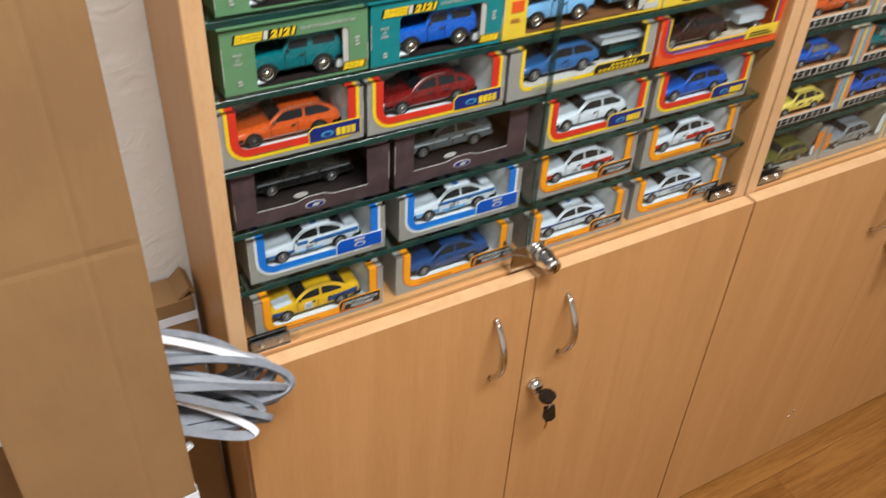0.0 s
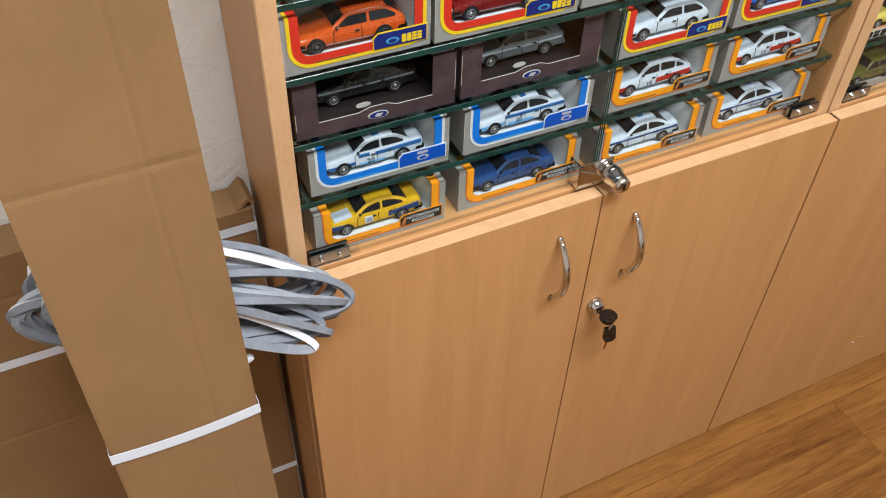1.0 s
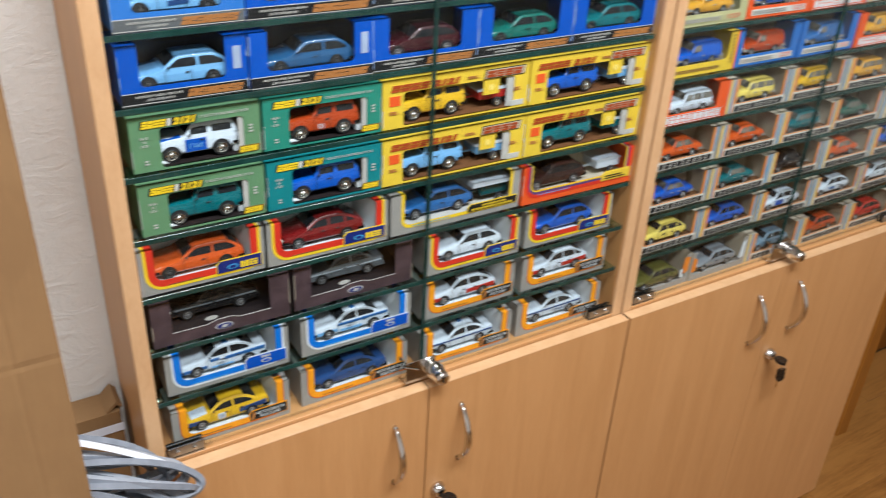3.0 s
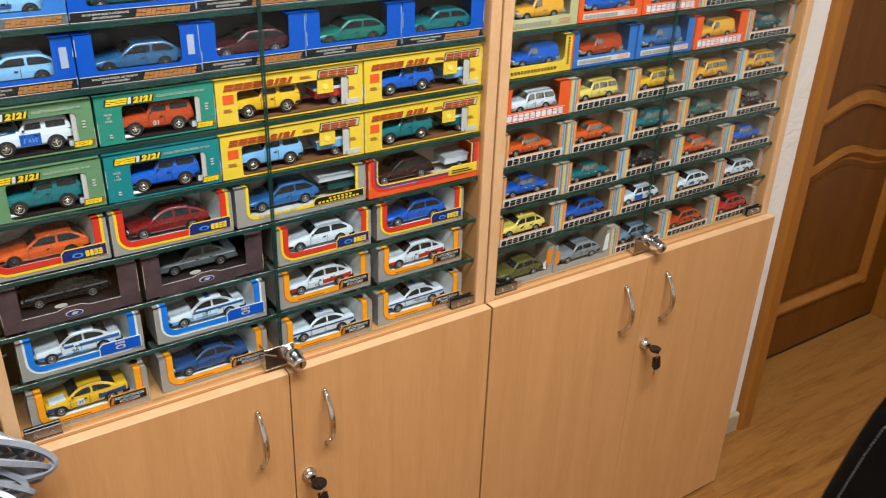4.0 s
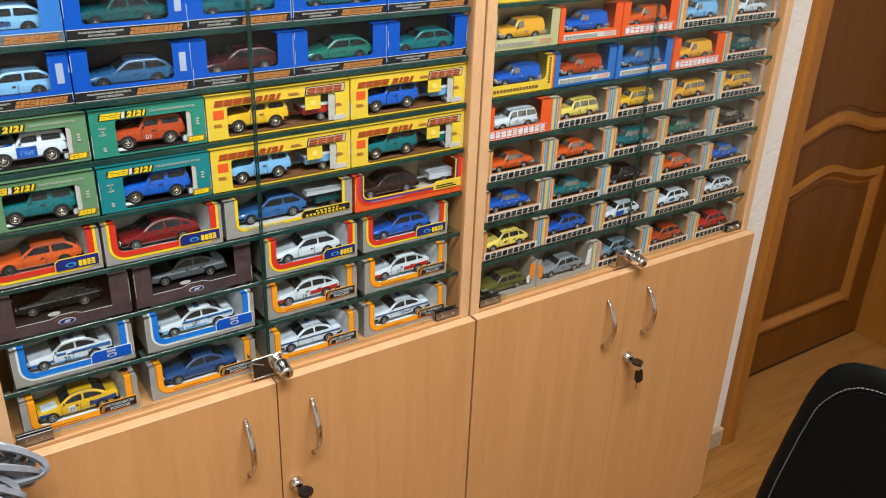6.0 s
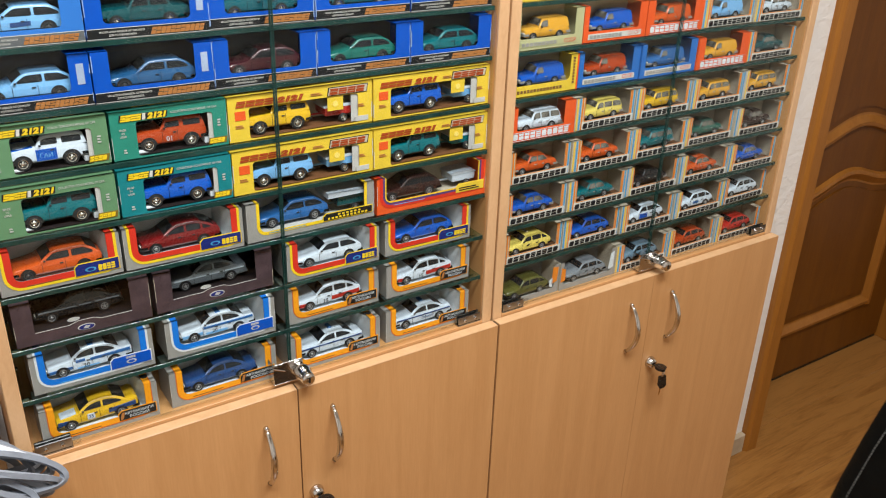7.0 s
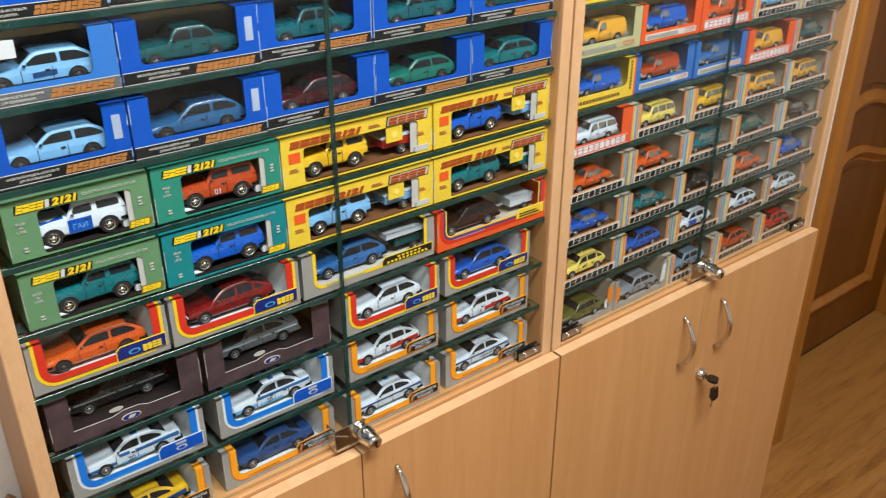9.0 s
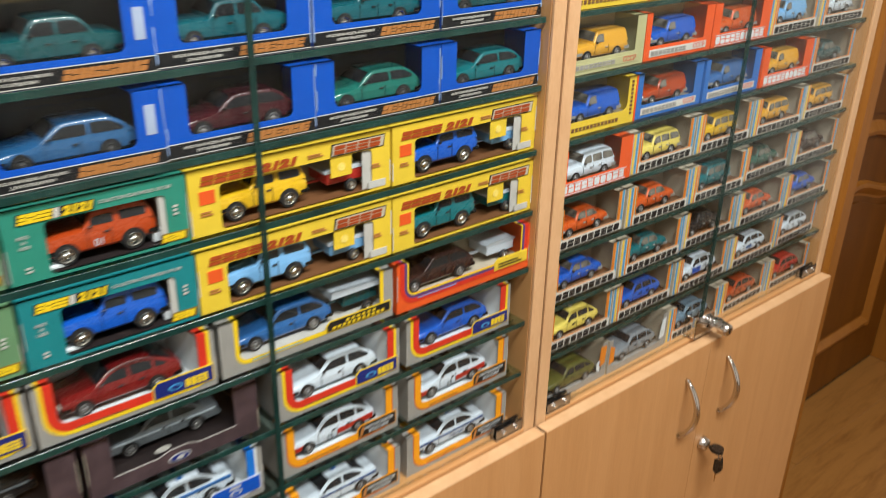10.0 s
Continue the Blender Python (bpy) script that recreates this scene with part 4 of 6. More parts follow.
        return mesh_of("door_handle", bm, toy_silver if trim == "chrome" else seam_m)
    placed("door_handle", cached(("dh", kind, trim), handles), car)
    mir = cached(("mirror", kind), lambda: mesh_of("mirror", slab(-0.0012, 0.0012, -0.0025, 0.0005, -0.001, 0.001, 0.0004), black_plastic))
    placed("mirror", mir, car, pose((c["s0"] + 0.055) * L, -hw * 0.95, c["belt"] + 0.0018))
    for name, colour2, rects in (livery or ()):
        bm = bmesh.new()
        for u0, u1, v0, v1, sl in rects:
            if name == "roof_light":
                block(bm, u0 * L, u1 * L, -0.006, 0.006, c["roof"] - 0.0005, c["roof"] + v1, 0.0006)
            elif name == "roof_stripe":
                block(bm, u0 * L, u1 * L, -hw * 0.60, hw * 0.60, c["roof"] - 0.001, c["roof"] + 0.0010)
            elif name == "bonnet_panel":
                q = [Vector((u * L, k, bonnet_at(c, u) + 0.0009 - abs(k) * 0.02)) for u, k in ((u0, -hw * 0.84), (u0, hw * v0), (u1, hw * v0), (u1, -hw * 0.84))]
                low = Vector((0, 0, 0.0015))
                b0 = shell_strip([[q[0], q[1]], [q[3], q[2]]], [[q[0] - low, q[1] - low], [q[3] - low, q[2] - low]])
                bm.free()
                bm = b0
            else:
                flank(bm, kind, u0, u1, v0, v1, sl)
        part(name, bm, paint(colour2), car)
    for body, u, z, size, colour2 in (mark or ()):
        me = cached(("text", body, size, colour2), lambda: text_mesh(body, size, paint(colour2)))
        placed("marking", me, car, pose(u * L, -hw - 0.0006, z, 90, 0, 0), colour2 + " painted marking")
    return car


def toy_trailer(m, colour, cover, label, wedge=False):
    t = thing("toy_trailer", m, label, "toy trailer", "toy cars in the cabinet")
    L, hw = 0.046, 0.016
    tub = bmesh.new()
    block(tub, 0.004, L, -hw, hw, 0.0095, 0.0255 if wedge else 0.0205, 0.0012)
    block(tub, -0.012, 0.006, -0.0012, 0.0012, 0.0095, 0.0115)
    part("tub", tub, paint(colour), t)
    bm = bmesh.new()
    if wedge:
        a = [(-0.013, 0.0258), (L + 0.003, 0.0258), (L + 0.005, 0.0285), (L + 0.003, 0.0305), (-0.012, 0.0330)]
        hw += 0.005
    else:
        a = [(0.002, 0.0208), (L + 0.001, 0.0208), (L + 0.001, 0.0225), (L - 0.003, 0.0245), (0.008, 0.0245), (0.002, 0.0225)]
    plate(bm, a, -hw - 0.0004, hw + 0.0004)
    part("cover", bm, paint(cover), t, "pale tarpaulin cover")
    tyre, rim = cached(("wheel", 0.0060, True), lambda: wheel_meshes(0.0060, rim_chrome))
    for s in (-1, 1):
        w = placed("wheel", tyre, t, pose(0.029, s * (hw + 0.0005), 0.0060, 0, 0, 0 if s < 0 else 180))
        placed("rim", rim, w)
    tl = cached(("ttail",), lambda: mesh_of("tail_lamp", slab(-0.0006, 0.0006, -0.0022, 0.0022, -0.0012, 0.0012), tail_m))
    placed("tail_lamp", tl, t, pose(L, -0.010, 0.0125))
    return t


# ---- cartons of the toy cars ----
def card(name, colour, rough=0.42, vary=0.07):
    m = plain("card_" + name, colour, rough, 0.0, vary, 45, bumps=0.04)
    m.node_tree.nodes["Principled BSDF"].inputs["Specular IOR Level"].default_value = 0.28
    return m


CARD = {
    "grey": card("grey", (0.30, 0.29, 0.27)), "lightgrey": card("lightgrey", (0.50, 0.49, 0.46)), "white": card("white", (0.66, 0.70, 0.73)),
    "yellow": card("yellow", (0.82, 0.56, 0.02)), "orange": card("orange", (0.85, 0.33, 0.012)), "red": card("red", (0.62, 0.035, 0.018)), "brick": card("brick", (0.60, 0.12, 0.02)),
    "blue": card("blue", (0.035, 0.175, 0.56)), "deepblue": card("deepblue", (0.003, 0.078, 0.47)), "navy": card("navy", (0.012, 0.022, 0.16)), "purple": card("purple", (0.10, 0.05, 0.16)),
    # plumdark also holds the shade under the off-road cars
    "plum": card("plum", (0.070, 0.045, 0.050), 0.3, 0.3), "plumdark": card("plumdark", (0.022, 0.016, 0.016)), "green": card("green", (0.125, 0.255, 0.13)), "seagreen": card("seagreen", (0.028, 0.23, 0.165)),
    "tealbox": card("tealbox", (0.012, 0.20, 0.22)), "black": card("black", (0.014, 0.014, 0.015)), "lemon": card("lemon", (0.74, 0.52, 0.045)), "beige": card("beige", (0.50, 0.44, 0.34)),
    "sky": card("sky", (0.06, 0.30, 0.58)), "stripeyellow": card("stripeyellow", (0.78, 0.52, 0.06)), "stripeorange": card("stripeorange", (0.72, 0.22, 0.02)),
    "vermilion": card("vermilion", (0.75, 0.10, 0.02)), "midblue": card("midblue", (0.03, 0.15, 0.48)), "creamgreen": card("creamgreen", (0.46, 0.45, 0.24)), "rust": card("rust", (0.35, 0.06, 0.015)),
    # charcoal: box backing lightened for film haze, also the pale box's foot band
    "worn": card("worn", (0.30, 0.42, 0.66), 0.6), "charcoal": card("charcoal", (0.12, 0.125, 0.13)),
    "labelwhite": card("labelwhite", (0.62, 0.60, 0.55)), "copper": card("copper", (0.42, 0.17, 0.05)), "brown": card("brown", (0.16, 0.07, 0.03)), "azure": card("azure", (0.010, 0.175, 0.66)), "ochre": card("ochre", (0.20, 0.13, 0.02)),
    "sticker": card("sticker", (0.36, 0.43, 0.58), 0.5, 0.12), "paleyellow": card("paleyellow", (0.84, 0.66, 0.16)),
}


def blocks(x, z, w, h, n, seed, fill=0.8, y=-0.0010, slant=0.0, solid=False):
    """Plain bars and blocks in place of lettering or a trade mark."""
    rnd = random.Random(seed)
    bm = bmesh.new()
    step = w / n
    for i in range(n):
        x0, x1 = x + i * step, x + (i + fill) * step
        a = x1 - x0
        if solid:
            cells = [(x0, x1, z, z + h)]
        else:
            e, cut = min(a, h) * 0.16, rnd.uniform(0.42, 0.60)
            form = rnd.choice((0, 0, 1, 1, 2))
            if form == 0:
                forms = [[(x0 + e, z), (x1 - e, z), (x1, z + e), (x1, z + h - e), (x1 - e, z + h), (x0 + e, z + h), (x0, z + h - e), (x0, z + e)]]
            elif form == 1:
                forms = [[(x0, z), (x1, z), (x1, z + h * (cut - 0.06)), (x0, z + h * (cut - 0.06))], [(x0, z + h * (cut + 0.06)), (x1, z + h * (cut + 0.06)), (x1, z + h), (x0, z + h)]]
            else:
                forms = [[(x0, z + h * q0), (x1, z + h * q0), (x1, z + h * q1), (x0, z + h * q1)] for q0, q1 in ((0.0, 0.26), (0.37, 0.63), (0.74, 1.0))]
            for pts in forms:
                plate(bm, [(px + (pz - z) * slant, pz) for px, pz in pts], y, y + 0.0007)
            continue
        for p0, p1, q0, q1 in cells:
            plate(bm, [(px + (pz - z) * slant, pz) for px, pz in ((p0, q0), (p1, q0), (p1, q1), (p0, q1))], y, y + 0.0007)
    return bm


def small_print(x, z, w, h, rows=2, y=-0.0010):
    bm = bmesh.new()
    for r0 in range(rows):
        zz = z + h * r0 / rows
        plate(bm, [(x, zz), (x + w * (1 - 0.15 * (r0 % 2)), zz), (x + w * (1 - 0.15 * (r0 % 2)), zz + h / rows * 0.5), (x, zz + h / rows * 0.5)], y, y + 0.0006)
    return bm


def lettering(parent, body, x, z, width, height, mat, y=-0.0010, shear=0.0, fat=0.0):
    """Words set from x to x + width, with their foot at z."""
    me = cached(("set", body, mat.name, shear, fat), lambda: text_mesh(body, 1.0, mat, 1.0, shear, fat))
    xs, zs = [v.co.x for v in me.vertices], [v.co.y for v in me.vertices]
    sx, sz = width / (max(xs) - min(xs)), height / (max(zs) - min(zs))
    ob = placed("lettering", me, parent, pose(x - min(xs) * sx, y, z - min(zs) * sz, 90))
    ob.scale = (sx, sz, 1)
    return ob


T = 0.0007


def shell(box, w, h, d, colour, inner, top="open", ground=None, lift=0.0030):
    """Back, floor and ends of a carton, printed outside and pale inside."""
    bm = bmesh.new()
    block(bm, 0, T, T, d, 0, h)
    block(bm, w - T, w, T, d, 0, h)
    block(bm, T, w - T, T, d, 0, T)
    block(bm, T, w - T, d - T, d, T, h)
    if top == "closed":
        block(bm, 0, w, 0, d, h, h + T)
    elif top == "rear":
        block(bm, 0, w, d * 0.45, d, h, h + T)
    part("carton", bm, CARD[colour], box)
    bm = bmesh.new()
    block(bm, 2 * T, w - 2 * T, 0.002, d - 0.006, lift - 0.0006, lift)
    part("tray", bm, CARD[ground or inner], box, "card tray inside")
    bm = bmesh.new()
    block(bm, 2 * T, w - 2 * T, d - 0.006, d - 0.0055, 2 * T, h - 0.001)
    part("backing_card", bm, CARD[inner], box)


def film(box, x0, x1, z0, h, d, top=True):
    bm = bmesh.new()
    a = [bm.verts.new(p) for p in ((x0, 0.0011, z0), (x1, 0.0011, z0), (x1, 0.0011, h), (x0, 0.0011, h))]
    bm.faces.new(a)
    if top:
        e = [bm.verts.new((x1, d * 0.95, h)), bm.verts.new((x0, d * 0.95, h))]
        bm.faces.new((a[3], a[2], e[0], e[1]))
    f = part("window_film", bm, film_m, box, "clear plastic window")
    f.visible_shadow = False


def worn(box, w, h, col):
    for ex in (0.0, w - 0.0006):
        z0 = 0.002 + 0.02 * rnd.random()
        part("worn_edge", slab(ex, ex + 0.0006, -0.0004, 0.0004, z0, z0 + h * (0.3 + 0.3 * rnd.random())), CARD[col], box, "worn pale card edge")


def u_path(a, b, c, r, o, w, h, rb=None):
    """From the head of the left stile down, along the foot and up the right stile, moved out by o."""
    rr = r + o
    rb2 = (rb if rb is not None else r * 0.5) + o
    left = [(a - o, h)] + [(a - o + rr + rr * math.cos(radians(t)), c - o + rr + rr * math.sin(radians(t))) for t in range(180, 271, 18)]
    right = [(b + o - rb2 + rb2 * math.cos(radians(t)), c - o + rb2 + rb2 * math.sin(radians(t))) for t in range(270, 361, 18)] + [(b + o, h)]
    return left + right


def u_band(box, a, b, c, r, o0, o1, w, h, colour, y0, y1, d, name="printed_band"):
    pts = u_path(a, b, c, r, o0, w, h) + u_path(a, b, c, r, o1, w, h)[::-1]
    bm = plate(bmesh.new(), pts, y0, y1)
    for x0, x1 in ((a - o1, a - o0), (b + o0, b + o1)):
        block(bm, x0, x1, 0.0, d * 0.5, h + 0.0001, h + 0.0006)
    part(name, bm, CARD[colour], box)


def new_box(x, z, w, y, label, tilt):
    return thing("toy_car_box", pose(x, y, z, 0, 0, tilt), label, "toy car box", "toy car boxes on the shelves")


def box_u(x, z, w, h, d, y, tilt, bands, inner, label, badge=None, carton="grey", margin=0.010):
    """Carton with a window open to the top, framed by printed bands."""
    box = new_box(x, z, w, y, label, tilt)
    tot = sum(t for _, t in bands)
    foot = {"red": 0.0042, "orange": 0.0058, "azure": 0.0052}.get(bands[0][0], 0.0075)
    if margin == 0.010:
        margin = {"red": 0.0050, "orange": 0.0085, "azure": 0.0065}[bands[0][0]]
    a, b, c, r = margin + tot, w - margin * 0.85 - tot, foot + tot, 0.009
    shell(box, w, h, d, carton, inner, lift=0.0105)
    inn = u_path(a, b, c, r, 0, w, h)
    bm = plate(bmesh.new(), [(0, h), (0, 0), (w, 0), (w, h)] + inn[::-1], 0, T)
    for x0, x1 in ((0, a), (b, w)):
        block(bm, x0, x1, 0.0, d, h - 0.0005, h)
    part("front_frame", bm, CARD[carton], box)
    o = 0.0
    for colour, t in bands:
        u_band(box, a, b, c, r, o, o + t, w, h, colour, -0.0005, 0.0001, d)
        o += t
    if bands[0][0] in ("orange", "azure"):
        ring = [(b + o * 0.5 + 0.0052 * math.cos(q / 16 * 2 * math.pi), d * 0.30 + 0.0052 * math.sin(q / 16 * 2 * math.pi)) for q in range(16)]
        bm = bmesh.new()
        lo, hi = [bm.verts.new((px, py, h + 0.0004)) for px, py in ring], [bm.verts.new((px, py, h + 0.0010)) for px, py in ring]
        bm.faces.new(lo[::-1]), bm.faces.new(hi)
        for i in range(16):
            bm.faces.new((lo[i], lo[(i + 1) % 16], hi[(i + 1) % 16], hi[i]))
        part("emblem", bm, CARD["black" if bands[0][0] == "orange" else "navy"], box, "round dark printed mark")
    film(box, a, b, c, h - 0.0004, d)
    if inner == "white":
        bm = bmesh.new()
        q = [bm.verts.new(p) for zz in (0.0107, h - 0.003) for p in ((b + 0.0045, 0.0014, zz), (b - 0.010, d - 0.008, zz), (b - 0.0093, d - 0.0077, zz), (b + 0.0052, 0.0017, zz))]
        for f in ((0, 1, 2, 3), (7, 6, 5, 4), (0, 4, 5, 1), (1, 5, 6, 2), (2, 6, 7, 3), (3, 7, 4, 0)):
            bm.faces.new([q[k] for k in f])
        part("liner", bm, CARD["white"], box, "folded white card liner")
    worn(box, w, h, "lightgrey")
    part("print_line", small_print(a + 0.012, c - o + o * 0.35, w * 0.28, 0.0016, 1, -0.0009), CARD["brown" if bands[0][0] in ("orange", "red") else "sky"], box)
    if badge:
        kind, bx0, bh = badge
        x0, x1, z0 = w * bx0, w - 0.0045, c - o * 0.80
        rim = {"series": "black", "navy": "navy", "blue": "deepblue", "yellowtag": "lemon", "blacktag": "black"}[kind]
        edge = {"series": "orange", "navy": "yellow", "blue": "white", "yellowtag": "lemon", "blacktag": "yellow"}[kind]
        e = 0.0011
        part("badge_rim", plate(bmesh.new(), [(x0 - e, z0), (x1 + e, z0), (x1 + e, z0 + bh + 0.001), (x1, z0 + bh + e), (x0 + 0.004, z0 + bh + e), (x0 - e, z0 + bh - 0.003)], -0.0010, -0.0004), CARD[edge], box)
        bd = part("badge", plate(bmesh.new(), [(x0, z0 + e), (x1, z0 + e), (x1, z0 + bh), (x0 + 0.004, z0 + bh), (x0, z0 + bh - 0.004)], -0.0015, -0.0009), CARD[rim], box)
        cx = (x0 + x1) / 2
        if kind == "series":
            for word, dz in (("АВТОМОБИЛИ", 0.69), ("РОССИИ", 0.29)):
                me = cached(("word", word), lambda: text_mesh(word, 0.0052, CARD["white"]))
                ob = placed("lettering", me, bd, pose(cx + 0.002, -0.0017, z0 + bh * dz, 90))
                ob.scale = (min(1.0, (x1 - x0 - 0.0065) / 0.0345) * (1.0 if len(word) > 6 else 1.15),) * 2 + (1,)
            part("emblem", plate(bmesh.new(), [(x0 + 0.001, z0 + 0.0025), (x0 + 0.005, z0 + 0.0025), (x0 + 0.0075, z0 + bh - 0.002), (x0 + 0.004, z0 + bh - 0.002)], -0.0019, -0.0014), CARD["copper"], bd)
        else:
            col = "lightgrey" if kind == "blue" else ("sky" if kind == "navy" else "black")
            if kind == "blacktag":
                part("print_line", blocks(x0 + 0.006, z0 + 0.0022, (x1 - x0) * 0.85, 0.0026, 11, 8, 0.6, -0.0019, 0, True), CARD["yellow"], bd)
                part("print_line", blocks(x0 + 0.022, z0 + 0.0064, (x1 - x0) * 0.5, 0.0022, 6, 9, 0.6, -0.0019, 0, True), CARD["yellow"], bd)
            elif kind == "yellowtag":
                part("trade_mark", small_print(x0 + 0.004, z0 + 0.003, (x1 - x0) * 0.75, bh * 0.5, 2, -0.0019), CARD["black"], bd)
            else:
                el = [(cx + 0.0065 * math.cos(q / 14 * 2 * math.pi) - (0.008 if kind == "navy" else 0), z0 + bh * 0.45 + 0.0030 * math.sin(q / 14 * 2 * math.pi)) for q in range(14)]
                part("emblem", plate(bmesh.new(), el, -0.0019, -0.0014), CARD[col], bd)
                inn2 = [((px - el[0][0] + 0.0065) * 0.62 + el[0][0] - 0.0065, (pz - z0 - bh * 0.45) * 0.62 + z0 + bh * 0.45) for px, pz in el]
                part("emblem_centre", plate(bmesh.new(), inn2, -0.0022, -0.0018), CARD[rim], bd)
                if kind == "navy":
                    part("trade_mark", blocks(cx + 0.001, z0 + 0.003, (x1 - cx) * 0.8, bh * 0.5, 4, 7, 0.85, -0.0019), CARD["yellow"], bd)
                else:
                    part("trade_mark", blocks(cx - 0.006, z0 + bh * 0.74, 0.012, bh * 0.18, 4, 3, 0.85, -0.0019), CARD["lightgrey"], bd)
    return box


def box_hole(x, z, w, h, d, y, tilt, left, right, head, foot, r, colour, inner, label, top="closed", ground=None):
    """Carton whose front has a window with rounded corners."""
    box = new_box(x, z, w, y, label, tilt)
    shell(box, w, h, d, colour, inner, top, ground)
    a, b, c, e = left, w - right, foot, h - head
    mid = (a + b) / 2
    lo_l = arc(a + r, c + r, r, 270, 180, 4)
    up_l = arc(a + r, e - r, r, 180, 90, 4)
    lo_r = arc(b - r, c + r, r, 270, 360, 4)
    up_r = arc(b - r, e - r, r, 0, 90, 4)
    bm = plate(bmesh.new(), [(mid, 0), (mid, c)] + lo_l + up_l + [(mid, e), (mid, h), (0, h), (0, 0)], 0, T)
    plate(bm, [(mid, 0), (mid, c)] + lo_r + up_r + [(mid, e), (mid, h), (w, h), (w, 0)], 0, T)
    part("front_frame", bm, CARD[colour], box)
    return box, (a, b, c, e)


def box_niva(x, z, w, y, tilt, colour, label):
    h, d = 0.0575, 0.052
    # Dark inner card carries the shadow under the car.
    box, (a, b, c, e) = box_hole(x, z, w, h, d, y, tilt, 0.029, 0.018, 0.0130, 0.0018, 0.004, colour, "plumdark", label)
    worn(box, w, h, "lightgrey")
    part("trade_mark_ground", plate(bmesh.new(), [(0.010, h - 0.0115), (0.066, h - 0.0115), (0.0675, h - 0.0035), (0.0115, h - 0.0035)], -0.0006, 0.0001), CARD["black"], box)
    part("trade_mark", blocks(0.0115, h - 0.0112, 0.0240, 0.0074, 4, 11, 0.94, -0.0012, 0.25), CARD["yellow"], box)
    lettering(box, "2121", 0.0425, h - 0.0110, 0.0235, 0.0074, CARD["yellow"], -0.0012, 0.25, 0.06)
    part("pale_patch", plate(bmesh.new(), [(0.0368, h - 0.0113), (0.0405, h - 0.0113), (0.0415, h - 0.0037), (0.0380, h - 0.0037)], -0.0009, -0.0004), CARD["labelwhite"], box)
    lettering(box, "COLLECTION SCALE MODEL OF CAR", 0.0700, h - 0.0080, w - 0.082, 0.0027, CARD["lightgrey"], -0.0008, 0.0, 0.01)
    for k, word in enumerate(("MADE", "IN", "USSR")):
        lettering(box, word, 0.0095 + (0.0025 if word == "IN" else 0), h - 0.0225 - 0.0040 * k, 0.0030 if word == "IN" else 0.0080, 0.0026, CARD["lightgrey"], -0.0008, 0.0, 0.01)
    part("print_line", small_print(0.012, 0.008, 0.004, 0.006, 2), CARD["lightgrey"], box)
    part("print_line", small_print(w - 0.0125, h * 0.45, 0.004, 0.010, 3), CARD["lightgrey"], box)
    part("trade_mark_ground", plate(bmesh.new(), [(w - 0.0255, 0.0036), (w - 0.0028, 0.0036), (w - 0.0010, 0.0114), (w - 0.0237, 0.0114)], -0.0006, 0.0001), CARD["ochre"], box)
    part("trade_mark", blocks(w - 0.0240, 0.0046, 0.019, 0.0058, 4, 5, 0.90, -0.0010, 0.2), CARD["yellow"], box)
    bm = bmesh.new()
    for i in range(8):
        block(bm, 0.03 + i * 0.0095, 0.0375 + i * 0.0095, 0.014, 0.026, h + T, h + T + 0.0004)
    part("trade_mark", bm, CARD["yellow"], box)
    part("liner", slab(b + 0.0005, b + 0.0015, 0.002, d - 0.008, 0.0035, e - 0.002), CARD["beige"], box, "folded pale card liner")
    part("liner", slab(b - 0.0055, b + 0.002, 0.0012, 0.0019, 0.0034, e - 0.0005), CARD["lightgrey"], box, "folded pale card liner")
    part("insert", slab(a - 0.002, a + 0.013, 0.0035, 0.012, 0.0034, 0.0070, 0.001), CARD["white"], box, "white packing insert")
    part("insert", slab(b - 0.010, b, 0.006, 0.020, 0.0034, 0.0120, 0.001), CARD["white"], box, "white packing insert")
    return box


